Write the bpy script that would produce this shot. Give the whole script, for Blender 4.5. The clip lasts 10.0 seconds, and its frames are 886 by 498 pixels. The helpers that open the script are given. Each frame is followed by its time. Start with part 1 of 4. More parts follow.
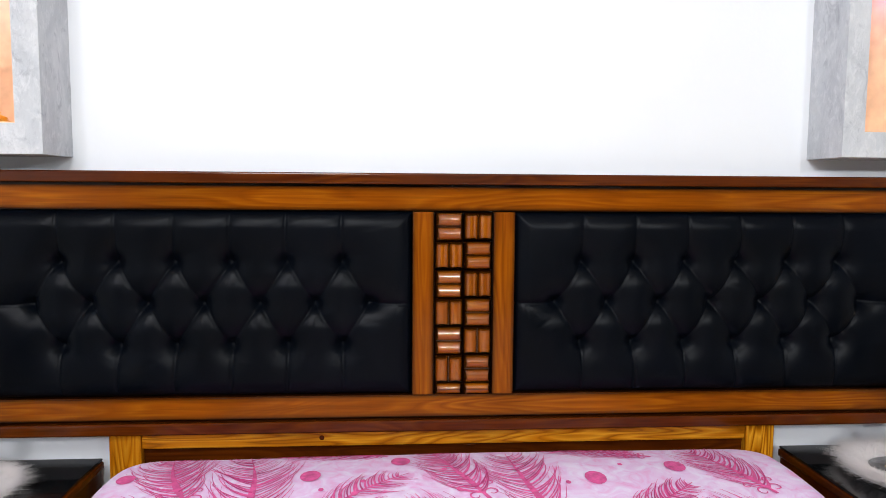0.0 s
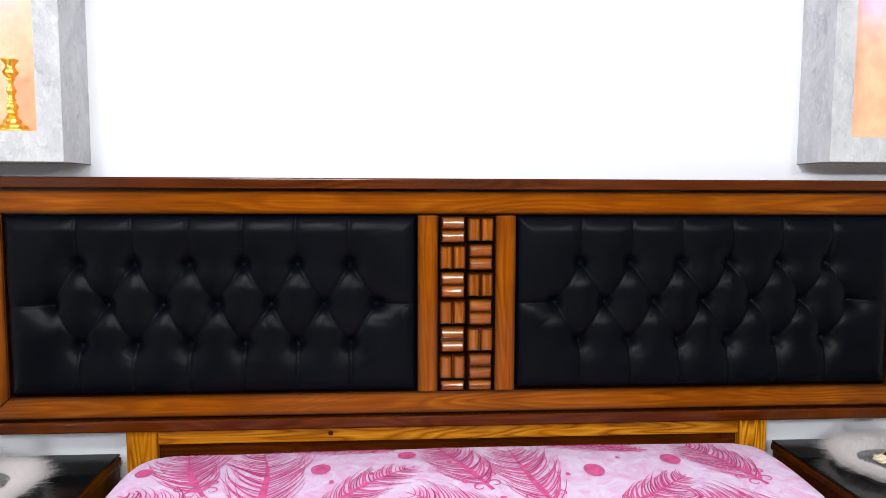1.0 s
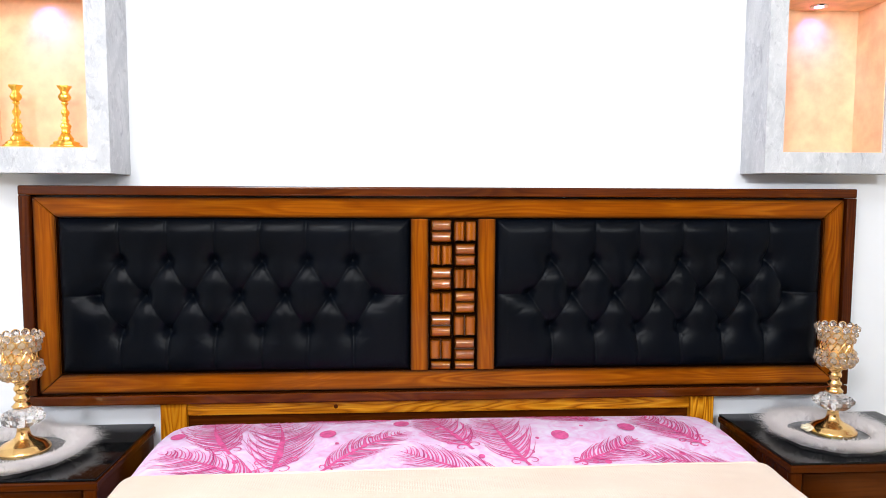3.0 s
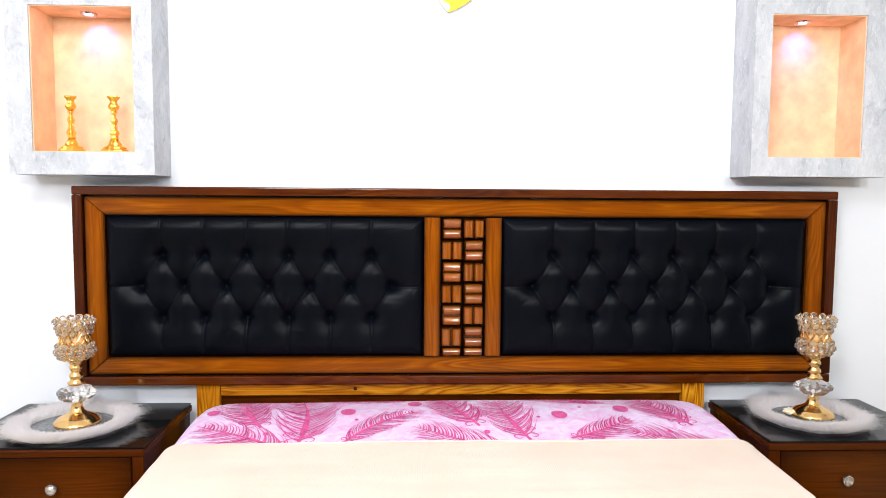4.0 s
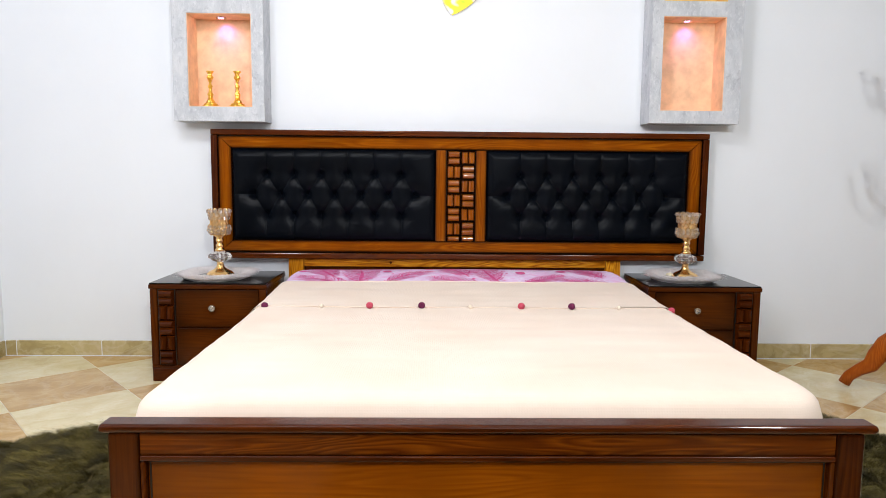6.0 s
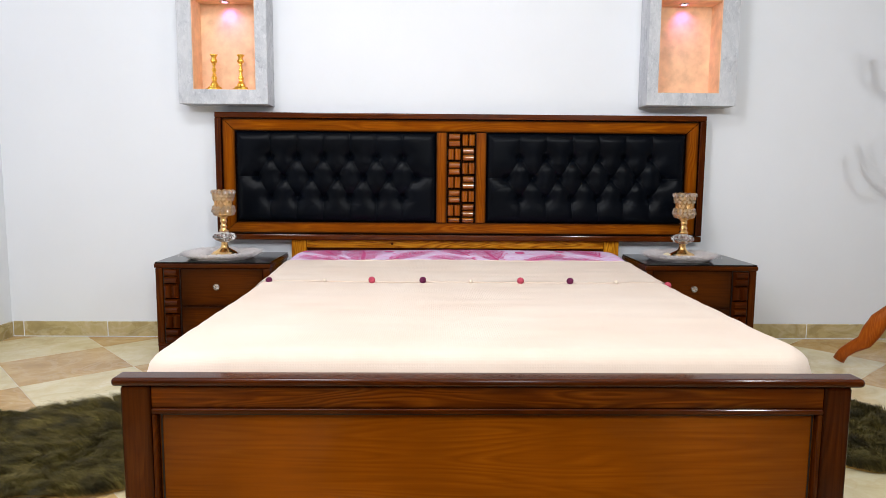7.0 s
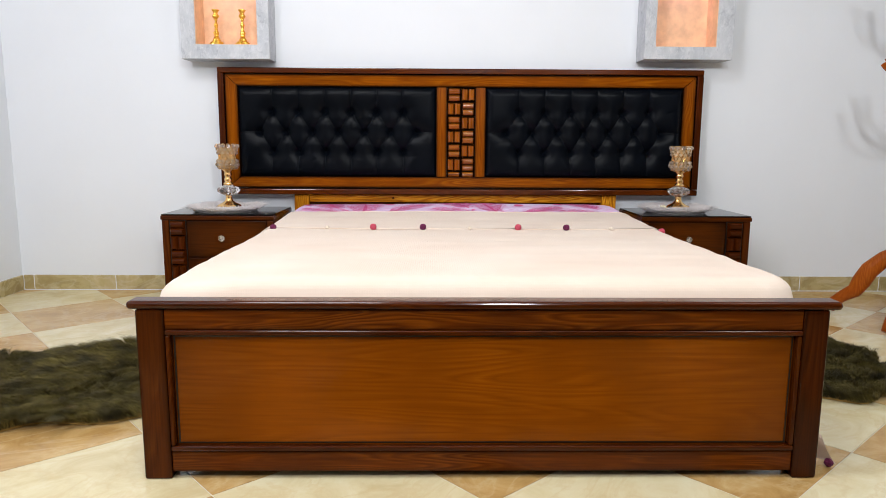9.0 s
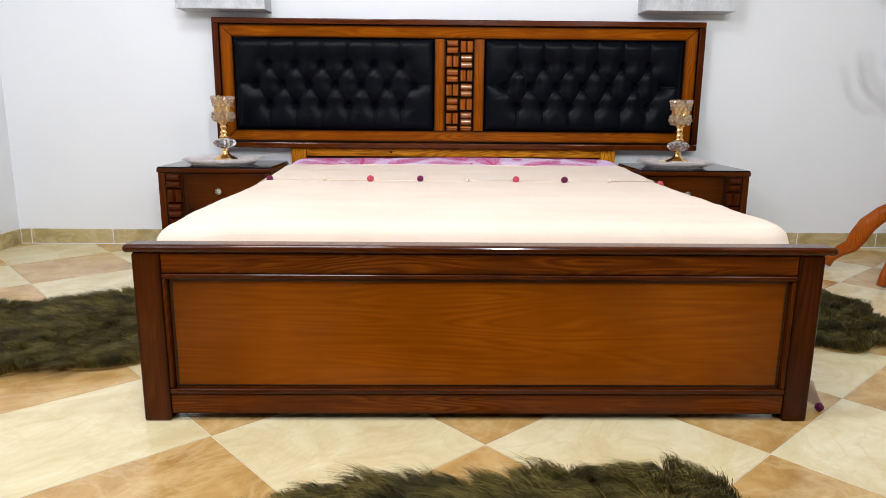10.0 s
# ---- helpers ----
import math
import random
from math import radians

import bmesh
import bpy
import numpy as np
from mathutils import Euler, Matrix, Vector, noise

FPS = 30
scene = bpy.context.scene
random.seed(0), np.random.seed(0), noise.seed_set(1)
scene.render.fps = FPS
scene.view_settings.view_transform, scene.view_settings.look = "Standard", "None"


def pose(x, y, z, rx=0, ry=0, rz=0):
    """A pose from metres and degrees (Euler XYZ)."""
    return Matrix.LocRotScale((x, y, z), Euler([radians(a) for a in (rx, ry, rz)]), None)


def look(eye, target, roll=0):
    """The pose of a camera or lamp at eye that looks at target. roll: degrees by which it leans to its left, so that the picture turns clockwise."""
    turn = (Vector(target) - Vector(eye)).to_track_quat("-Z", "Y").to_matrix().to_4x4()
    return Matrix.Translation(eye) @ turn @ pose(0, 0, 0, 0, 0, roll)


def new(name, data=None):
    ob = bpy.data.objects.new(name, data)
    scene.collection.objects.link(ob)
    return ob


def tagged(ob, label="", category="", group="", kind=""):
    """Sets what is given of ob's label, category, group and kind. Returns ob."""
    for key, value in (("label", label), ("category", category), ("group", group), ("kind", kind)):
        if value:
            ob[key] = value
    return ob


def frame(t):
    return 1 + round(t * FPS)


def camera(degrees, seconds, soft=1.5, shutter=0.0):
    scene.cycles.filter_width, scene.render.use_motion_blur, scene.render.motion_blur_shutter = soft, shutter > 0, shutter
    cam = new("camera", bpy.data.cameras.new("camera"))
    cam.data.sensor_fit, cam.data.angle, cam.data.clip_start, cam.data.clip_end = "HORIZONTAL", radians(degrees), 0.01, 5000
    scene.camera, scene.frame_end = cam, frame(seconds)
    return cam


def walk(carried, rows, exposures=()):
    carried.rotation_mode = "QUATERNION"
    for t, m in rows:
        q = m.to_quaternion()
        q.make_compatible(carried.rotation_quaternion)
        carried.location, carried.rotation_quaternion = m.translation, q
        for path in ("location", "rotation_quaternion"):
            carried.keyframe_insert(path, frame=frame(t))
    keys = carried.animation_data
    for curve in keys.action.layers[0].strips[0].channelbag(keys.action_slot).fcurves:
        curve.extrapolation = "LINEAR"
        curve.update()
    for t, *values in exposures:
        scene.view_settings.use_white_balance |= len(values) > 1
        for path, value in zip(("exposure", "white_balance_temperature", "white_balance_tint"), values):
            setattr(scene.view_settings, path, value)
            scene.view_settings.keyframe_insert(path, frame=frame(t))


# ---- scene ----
cam = camera(66.0, 10.0, 0.7)
PATH = [
    (0, (-0.174, -1.824, 1.177), (-0.039, 0.165, 1.009), 0.4),
    (0.5, (-0.179, -1.853, 1.173), (-0.048, 0.136, 1.015), 0.15),
    (1, (-0.188, -1.893, 1.184), (-0.054, 0.095, 1.021), 0.2),
    (1.5, (-0.186, -1.95, 1.189), (-0.052, 0.039, 1.025), 0.1),
    (2, (-0.18, -2.021, 1.199), (-0.044, -0.032, 1.032), 0.2),
    (2.5, (-0.174, -2.102, 1.2), (-0.039, -0.114, 1.037), 0.2),
    (4, (-0.171, -2.395, 1.19), (-0.084, -0.402, 1.042), 0.4),
    (4.5, (-0.171, -2.479, 1.215), (-0.12, -0.487, 1.053), 0.5),
    (5, (-0.168, -2.574, 1.217), (-0.126, -0.581, 1.053), 0.55),
    (5.1, (-0.166, -2.66, 1.216), (-0.128, -0.668, 1.048), 0.55),
    (5.2, (-0.17, -2.875, 1.207), (-0.136, -0.883, 1.032), 0.55),
    (5.4, (-0.162, -3.235, 1.165), (-0.126, -1.246, 0.968), 0.6),
    (5.5, (-0.147, -3.387, 1.131), (-0.107, -1.398, 0.928), 0.6),
    (5.7, (-0.157, -3.635, 1.034), (-0.121, -1.647, 0.816), 0.6),
    (5.9, (-0.16, -3.672, 1.01), (-0.123, -1.684, 0.789), 0.55),
    (6.8, (-0.163, -3.716, 0.94), (-0.126, -1.729, 0.716), 0.45),
    (7, (-0.16, -3.735, 0.927), (-0.125, -1.749, 0.698), 0.45),
    (7.5, (-0.153, -3.761, 0.903), (-0.121, -1.776, 0.665), 0.4),
    (8, (-0.154, -3.787, 0.881), (-0.12, -1.803, 0.629), 0.4),
    (8.5, (-0.152, -3.804, 0.862), (-0.12, -1.823, 0.591), 0.4),
    (9, (-0.15, -3.821, 0.831), (-0.121, -1.845, 0.524), 0.3),
    (9.5, (-0.151, -3.826, 0.804), (-0.12, -1.857, 0.453), 0.3),
    (10, (-0.144, -3.826, 0.787), (-0.111, -1.87, 0.373), 0.5),
]
EXPOSURE = [(0, 0.2), (0.5, 0.33), (1.0, 0.36), (2.5, 0.56), (4.0, 0.56), (5.0, 0.63), (5.2, 0.9), (5.4, 0.62), (5.6, 0.18), (5.8, 0.1), (7.0, 0.0), (8.5, -0.02), (9.5, 0.02), (10, 0.08)]
walk(cam, [(t, look(eye, target, roll)) for t, eye, target, roll in PATH], EXPOSURE)

# ---- light ----
world = bpy.data.worlds.new("world")
scene.world = world
world.use_nodes = True
world.node_tree.nodes["Background"].inputs[0].default_value = (0.8, 0.85, 1.0, 1)
world.node_tree.nodes["Background"].inputs[1].default_value = 0.3


def area_lamp(name, eye, target, size, watts, colour):
    data = bpy.data.lights.new(name, "AREA")
    data.shape, data.size, data.energy, data.color = "DISK", size, watts, colour
    ob = new(name, data)
    ob.matrix_world = look(eye, target)
    return ob


# unseen key light on no wall, placed from the niche and rack shadows
area_lamp("wall_lamp_south", (0.30, -4.15, 2.1), (0.1, 0.0, 2.5), 0.26, 36, (0.95, 0.98, 1.0))
# assumed ceiling fill, added to brighten blanket and floor
area_lamp("ceiling_lamp_middle", (-0.85, -2.5, 2.85), (-0.7, -1.4, 0.4), 1.0, 48, (0.94, 0.97, 1.0))
# unseen side light on no wall, set to throw the coat rack's shadow
area_lamp("wall_lamp_east", (1.25, -2.7, 1.78), (0.85, 0.0, 1.2), 0.16, 13, (0.95, 0.98, 1.0))
# added fill without a known source, brightens footboard and floor on the left
area_lamp("wall_lamp_west", (-1.75, -3.9, 2.4), (-0.9, -0.6, 0.9), 0.5, 33, (0.94, 0.93, 1.0))


# ---- materials ----
def material(name, rough=0.5, metal=0.0):
    m = bpy.data.materials.new(name)
    m.use_nodes = True
    t = m.node_tree
    b = t.nodes["Principled BSDF"]
    b.inputs["Roughness"].default_value, b.inputs["Metallic"].default_value = rough, metal
    return m, t, b


def coords(t, scale=(1, 1, 1), shuffle=True):
    tc, mp = t.nodes.new("ShaderNodeTexCoord"), t.nodes.new("ShaderNodeMapping")
    mp.inputs["Scale"].default_value = scale
    src = tc.outputs["Object"]
    if shuffle:
        info, add = t.nodes.new("ShaderNodeObjectInfo"), t.nodes.new("ShaderNodeVectorMath")
        mul = t.nodes.new("ShaderNodeVectorMath")
        mul.operation = "SCALE"
        mul.inputs[0].default_value = (7.3, 3.1, 5.7)
        t.links.new(info.outputs["Random"], mul.inputs["Scale"])
        t.links.new(src, add.inputs[0])
        t.links.new(mul.outputs[0], add.inputs[1])
        src = add.outputs[0]
    t.links.new(src, mp.inputs["Vector"])
    return mp.outputs["Vector"]


def noise_tex(t, vec, scale, detail=4, distortion=0.0, rough=0.55):
    n = t.nodes.new("ShaderNodeTexNoise")
    n.inputs["Scale"].default_value, n.inputs["Detail"].default_value = scale, detail
    n.inputs["Distortion"].default_value, n.inputs["Roughness"].default_value = distortion, rough
    t.links.new(vec, n.inputs["Vector"])
    return n.outputs["Fac"]


def ramp(t, fac, stops):
    r = t.nodes.new("ShaderNodeValToRGB")
    e = r.color_ramp.elements
    while len(e) < len(stops):
        e.new(0.5)
    for el, (p, c) in zip(e, stops):
        el.position, el.color = p, (*c, 1)
    t.links.new(fac, r.inputs["Fac"])
    return r.outputs["Color"]


def mix(t, a, b, fac, kind="MIX"):
    m = t.nodes.new("ShaderNodeMix")
    m.data_type, m.blend_type = "RGBA", kind
    for sock, v in ((m.inputs["Factor"], fac), (m.inputs["A"], a), (m.inputs["B"], b)):
        if isinstance(v, (int, float)):
            sock.default_value = v
        elif isinstance(v, tuple):
            sock.default_value = (*v, 1)
        else:
            t.links.new(v, sock)
    return m.outputs["Result"]


def bump(t, b, height, strength, distance=0.01):
    n = t.nodes.new("ShaderNodeBump")
    n.inputs["Strength"].default_value, n.inputs["Distance"].default_value = strength, distance
    t.links.new(height, n.inputs["Height"])
    t.links.new(n.outputs["Normal"], b.inputs["Normal"])


def wood(name, axis, deep, mid, light, rough=0.22, figure=1.0, gloss=0.12, edge=(), rings_dark=0.3, pore=0.6, groove=None, bold=0.15):
    """Varnished wood with its grain along the axis x, y or z (0, 1, 2)."""
    m, t, b = material(name, rough)
    long = [13.0, 13.0, 13.0]
    long[axis] = 1.2
    # growth rings: level lines of a field drawn out along the grain
    field = noise_tex(t, coords(t, tuple(long)), figure, 1.5, 0.25, 0.45)
    rings = t.nodes.new("ShaderNodeMath")
    rings.operation = "MULTIPLY"
    rings.inputs[1].default_value = 17.0
    t.links.new(field, rings.inputs[0])
    saw = t.nodes.new("ShaderNodeMath")
    saw.operation = "FRACT"
    t.links.new(rings.outputs[0], saw.inputs[0])
    fine = [170.0, 170.0, 170.0]
    fine[axis] = 5.0
    pores = noise_tex(t, coords(t, tuple(fine)), 1.0, 3)
    line = tuple(a + (b - a) * rings_dark for a, b in zip(mid, deep))
    base = ramp(t, saw.outputs[0], [(0.0, mid), (0.5, light), (0.72, mid), (0.9, line), (1.0, mid)])
    flame = noise_tex(t, coords(t, (3.0, 3.0, 3.0)), 1.6, 2)
    col = mix(t, mid, base, ramp(t, flame, [(0.36, (bold, bold, bold)), (0.62, (0.95, 0.95, 0.95))]))
    broad = noise_tex(t, coords(t, (2.0, 2.0, 2.0)), 1.5, 2)
    col = mix(t, col, deep, ramp(t, broad, [(0.38, (0.0, 0.0, 0.0)), (0.75, (0.45, 0.45, 0.45))]))
    col = mix(t, col, deep, ramp(t, pores, [(0.45, (0.0, 0.0, 0.0)), (0.8, (pore, pore, pore))]))
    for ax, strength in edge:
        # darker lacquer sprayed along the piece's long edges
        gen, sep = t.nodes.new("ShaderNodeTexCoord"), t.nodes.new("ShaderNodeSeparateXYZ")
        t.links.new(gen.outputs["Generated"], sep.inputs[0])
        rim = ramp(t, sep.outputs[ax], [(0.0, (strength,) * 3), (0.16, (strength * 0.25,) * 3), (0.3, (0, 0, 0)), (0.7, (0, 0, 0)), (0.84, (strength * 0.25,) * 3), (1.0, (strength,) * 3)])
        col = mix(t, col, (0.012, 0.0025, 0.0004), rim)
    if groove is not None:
        # lacquer at the cut ends; shade painted at block sides and between two bars
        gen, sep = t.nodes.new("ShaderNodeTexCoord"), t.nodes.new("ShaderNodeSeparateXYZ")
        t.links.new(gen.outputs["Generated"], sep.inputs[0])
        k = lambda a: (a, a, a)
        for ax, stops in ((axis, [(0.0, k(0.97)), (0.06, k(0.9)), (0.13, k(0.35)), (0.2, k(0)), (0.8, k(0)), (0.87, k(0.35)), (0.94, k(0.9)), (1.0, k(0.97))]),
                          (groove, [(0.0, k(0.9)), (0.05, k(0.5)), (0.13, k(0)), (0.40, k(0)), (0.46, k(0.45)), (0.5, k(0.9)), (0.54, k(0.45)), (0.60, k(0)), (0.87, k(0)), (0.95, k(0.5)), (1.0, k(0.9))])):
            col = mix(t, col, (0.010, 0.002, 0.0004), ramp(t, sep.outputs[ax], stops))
    t.links.new(col, b.inputs["Base Color"])
    b.inputs["Specular IOR Level"].default_value = 0.10
    b.inputs["Coat Weight"].default_value, b.inputs["Coat Roughness"].default_value = gloss, 0.08
    bump(t, b, pores, 0.06, 0.002)
    return m


ORANGE = ((0.080, 0.015, 0.0005), (0.245, 0.058, 0.0010), (0.34, 0.100, 0.003))
BROWN = ((0.014, 0.0023, 0.0003), (0.058, 0.0100, 0.0006), (0.092, 0.019, 0.0010))
PINE = ((0.10, 0.022, 0.0005), (0.46, 0.150, 0.002), (0.72, 0.33, 0.02))
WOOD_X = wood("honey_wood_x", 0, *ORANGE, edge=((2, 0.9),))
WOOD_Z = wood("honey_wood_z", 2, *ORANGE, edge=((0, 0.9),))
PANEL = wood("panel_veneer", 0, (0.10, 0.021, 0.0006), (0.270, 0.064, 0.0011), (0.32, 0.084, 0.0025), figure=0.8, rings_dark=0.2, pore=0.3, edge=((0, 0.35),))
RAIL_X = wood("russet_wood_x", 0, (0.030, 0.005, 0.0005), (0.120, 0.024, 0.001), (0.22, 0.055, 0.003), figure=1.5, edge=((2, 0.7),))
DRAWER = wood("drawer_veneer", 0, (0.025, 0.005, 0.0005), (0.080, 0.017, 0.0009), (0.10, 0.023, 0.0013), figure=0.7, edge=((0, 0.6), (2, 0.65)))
DARK_X = wood("walnut_wood_x", 0, *BROWN)
DARK_Y = wood("walnut_wood_y", 1, *BROWN)
DARK_Z = wood("walnut_wood_z", 2, *BROWN)
MID = ((0.017, 0.0031, 0.0004), (0.066, 0.0125, 0.0007), (0.098, 0.022, 0.0012))
MID_X = wood("chestnut_wood_x", 0, *MID)
MID_Z = wood("chestnut_wood_z", 2, *MID)
LIP_X = wood("lip_wood_x", 0, (0.022, 0.0035, 0.0004), (0.082, 0.0150, 0.0007), (0.125, 0.028, 0.0014), gloss=0.3)
# right post: weaker light on that side is put into a darker wood colour
POST_SHADED = wood("shaded_post_wood", 2, (0.010, 0.0016, 0.0003), (0.046, 0.0080, 0.0005), (0.070, 0.014, 0.0008), edge=((0, 0.6),))
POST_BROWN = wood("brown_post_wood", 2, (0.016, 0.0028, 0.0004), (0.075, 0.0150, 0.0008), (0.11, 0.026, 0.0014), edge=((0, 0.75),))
GLOSS_X = wood("polished_walnut", 0, *BROWN, rough=0.2, gloss=0.3)
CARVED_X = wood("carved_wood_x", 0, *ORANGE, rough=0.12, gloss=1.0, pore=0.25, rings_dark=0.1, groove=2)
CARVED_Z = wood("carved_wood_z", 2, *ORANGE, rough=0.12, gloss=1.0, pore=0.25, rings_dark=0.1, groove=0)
PINE_X = wood("pine_wood_x", 0, *PINE, rough=0.35, figure=1.2, rings_dark=0.75, bold=0.45)
PINE_Z = wood("pine_wood_z", 2, *PINE, rough=0.35, figure=1.2, rings_dark=0.75, bold=0.45)
RACK = wood("orange_wood", 2, (0.17, 0.032, 0.003), (0.35, 0.075, 0.006), (0.43, 0.11, 0.012), rough=0.3)


def plain(name, colour, rough=0.5, metal=0.0, vary=0.12, scale=6.0, relief=0.05, fine=120.0):
    m, t, b = material(name, rough, metal)
    v = coords(t)
    big, small = noise_tex(t, v, scale, 5), noise_tex(t, v, fine, 3)
    dark = tuple(c * (1 - vary) for c in colour)
    lite = tuple(min(1, c * (1 + vary * 0.5)) for c in colour)
    t.links.new(ramp(t, big, [(0.3, dark), (0.7, lite)]), b.inputs["Base Color"])
    bump(t, b, small, relief, 0.003)
    return m


WALL = plain("white_paint", (0.785, 0.81, 0.85), 0.75, vary=0.03, scale=1.3, relief=0.08, fine=70)
TAUPE = plain("unseen_wall_taupe", (0.16, 0.13, 0.11), 0.8, vary=0.06, scale=1.3, relief=0.08, fine=70)
CEIL = plain("ceiling_paint", (0.8, 0.8, 0.8), 0.85, vary=0.03)
BLACK = plain("groove_black", (0.006, 0.003, 0.002), 0.4, vary=0.2)
GOLD = plain("polished_gold", (0.86, 0.55, 0.22), 0.16, 1.0, vary=0.08, scale=40, relief=0.03)
BRIGHT_GOLD = plain("gilt_metal", (0.95, 0.64, 0.12), 0.3, 1.0, vary=0.15, scale=30, relief=0.3, fine=90)
CHROME = plain("chrome", (0.75, 0.75, 0.76), 0.12, 1.0, vary=0.05)
PEACH = plain("peach_sponge_paint", (0.92, 0.60, 0.37), 0.7, vary=0.20, scale=17, relief=0.1, fine=60)
YELLOW = plain("yellow_sponge_paint", (0.80, 0.54, 0.13), 0.7, vary=0.2, scale=11, relief=0.1, fine=60)


def leather():
    m, t, b = material("black_leather", 0.33)
    b.inputs["Specular IOR Level"].default_value = 0.078
    v = coords(t, shuffle=False)
    vor = t.nodes.new("ShaderNodeTexVoronoi")
    vor.inputs["Scale"].default_value = 420
    t.links.new(v, vor.inputs["Vector"])
    t.links.new(ramp(t, noise_tex(t, v, 5, 4), [(0.3, (0.0008, 0.0015, 0.0030)), (0.7, (0.0016, 0.0026, 0.0050))]), b.inputs["Base Color"])
    t.links.new(ramp(t, noise_tex(t, v, 9, 3), [(0.3, (0.29, 0.29, 0.29)), (0.7, (0.37, 0.37, 0.37))]), b.inputs["Roughness"])
    bump(t, b, vor.outputs["Distance"], 0.12, 0.001)
    return m


LEATHER = leather()


def plaster():
    m, t, b = material("grey_plaster", 0.8)
    v = coords(t, (1.0, 1.0, 0.55), shuffle=False)
    big = noise_tex(t, v, 9, 6, 0.6, 0.65)
    small = noise_tex(t, v, 52, 6, 0.5, 0.75)
    col = ramp(t, big, [(0.3, (0.41, 0.43, 0.47)), (0.5, (0.52, 0.54, 0.575)), (0.72, (0.63, 0.64, 0.67))])
    col = mix(t, col, (0.66, 0.67, 0.70), ramp(t, small, [(0.50, (0, 0, 0)), (0.66, (0.85, 0.85, 0.85))]))
    col = mix(t, col, (0.27, 0.28, 0.33), ramp(t, noise_tex(t, v, 26, 6, 1.2, 0.7), [(0.55, (0, 0, 0)), (0.7, (0.6, 0.6, 0.6))]))
    t.links.new(col, b.inputs["Base Color"])
    bump(t, b, small, 0.6, 0.008)
    return m


PLASTER = plaster()


def marble(name, low, mid, high, vein, rough=0.16):
    m, t, b = material(name, rough)
    v = coords(t, (1.0, 1.35, 1.2))
    cloud = noise_tex(t, v, 5.0, 8, 0.9, 0.66)
    col = ramp(t, cloud, [(0.28, low), (0.5, mid), (0.72, high)])
    thin = noise_tex(t, v, 3.2, 5, 1.6, 0.6)
    col = mix(t, col, vein, ramp(t, thin, [(0.46, (0, 0, 0)), (0.505, (0.34, 0.34, 0.34)), (0.55, (0, 0, 0))]))
    t.links.new(col, b.inputs["Base Color"])
    t.links.new(ramp(t, cloud, [(0.3, (rough, rough, rough)), (0.7, (rough * 1.6,) * 3)]), b.inputs["Roughness"])
    bump(t, b, thin, 0.02, 0.002)
    return m


CREAM_TILE = marble("cream_marble", (0.58, 0.47, 0.26), (0.68, 0.59, 0.36), (0.75, 0.69, 0.48), (0.60, 0.45, 0.24))
TAN_TILE = marble("tan_marble", (0.35, 0.19, 0.058), (0.50, 0.31, 0.112), (0.62, 0.45, 0.215), (0.64, 0.49, 0.27))
SKIRT_TILE = marble("olive_marble", (0.32, 0.245, 0.105), (0.45, 0.36, 0.165), (0.57, 0.47, 0.26), (0.64, 0.57, 0.42), 0.22)
GROUT = plain("grout", (0.64, 0.58, 0.45), 0.85, vary=0.15, scale=20)
BLANKET, _t, _b = material("cream_waffle_cloth", 0.9)
_v = coords(_t, (1, 1, 1), shuffle=False)
_w = _t.nodes.new("ShaderNodeTexVoronoi")
_w.distance, _w.inputs["Scale"].default_value, _w.inputs["Randomness"].default_value = "CHEBYCHEV", 160, 0.15
_t.links.new(_v, _w.inputs["Vector"])
_c = ramp(_t, noise_tex(_t, _v, 3.5, 4), [(0.3, (0.71, 0.565, 0.46)), (0.7, (0.765, 0.64, 0.54))])
_t.links.new(mix(_t, _c, (0.70, 0.56, 0.44), ramp(_t, _w.outputs["Distance"], [(0.35, (0, 0, 0)), (0.6, (0.35, 0.35, 0.35))])), _b.inputs["Base Color"])
_b.inputs["Sheen Weight"].default_value = 0.25
bump(_t, _b, _w.outputs["Distance"], 0.35, 0.002)

SHEET, _t, _b = material("pink_cotton_print", 0.8)
_v = coords(_t, (1, 1, 1), shuffle=False)
_c = ramp(_t, noise_tex(_t, _v, 20, 6, 1.4), [(0.34, (0.77, 0.39, 0.66)), (0.46, (0.76, 0.52, 0.77)), (0.66, (0.79, 0.68, 0.86))])
_t.links.new(_c, _b.inputs["Base Color"])
bump(_t, _b, noise_tex(_t, _v, 500, 2), 0.15, 0.001)
PRINT = plain("raspberry_dye", (0.72, 0.105, 0.32), 0.8, vary=0.3, scale=60)
PRINT_DARK = plain("mauve_dye", (0.55, 0.05, 0.22), 0.8, vary=0.3, scale=60)
FUR_WHITE = plain("white_fur", (0.96, 0.94, 0.94), 0.7, vary=0.04, scale=30)
FUR_OLIVE = bpy.data.materials.new("olive_fur")
FUR_OLIVE.use_nodes = True
_t = FUR_OLIVE.node_tree
_b = _t.nodes["Principled BSDF"]
_g = _t.nodes.new("ShaderNodeNewGeometry")
_c = ramp(_t, _g.outputs["Random Per Island"], [(0.0, (0.024, 0.018, 0.005)), (0.45, (0.105, 0.082, 0.020)), (0.8, (0.215, 0.17, 0.045)), (1.0, (0.36, 0.29, 0.09))])
_c = mix(_t, _c, (0.018, 0.016, 0.009), ramp(_t, noise_tex(_t, coords(_t), 11, 4), [(0.42, (0, 0, 0)), (0.64, (0.8, 0.8, 0.8))]))
_t.links.new(_c, _b.inputs["Base Color"])
_b.inputs["Roughness"].default_value, _b.inputs["Specular IOR Level"].default_value = 0.6, 0.2
_t = FUR_WHITE.node_tree
_d, _m = _t.nodes.new("ShaderNodeBsdfTranslucent"), _t.nodes.new("ShaderNodeMixShader")
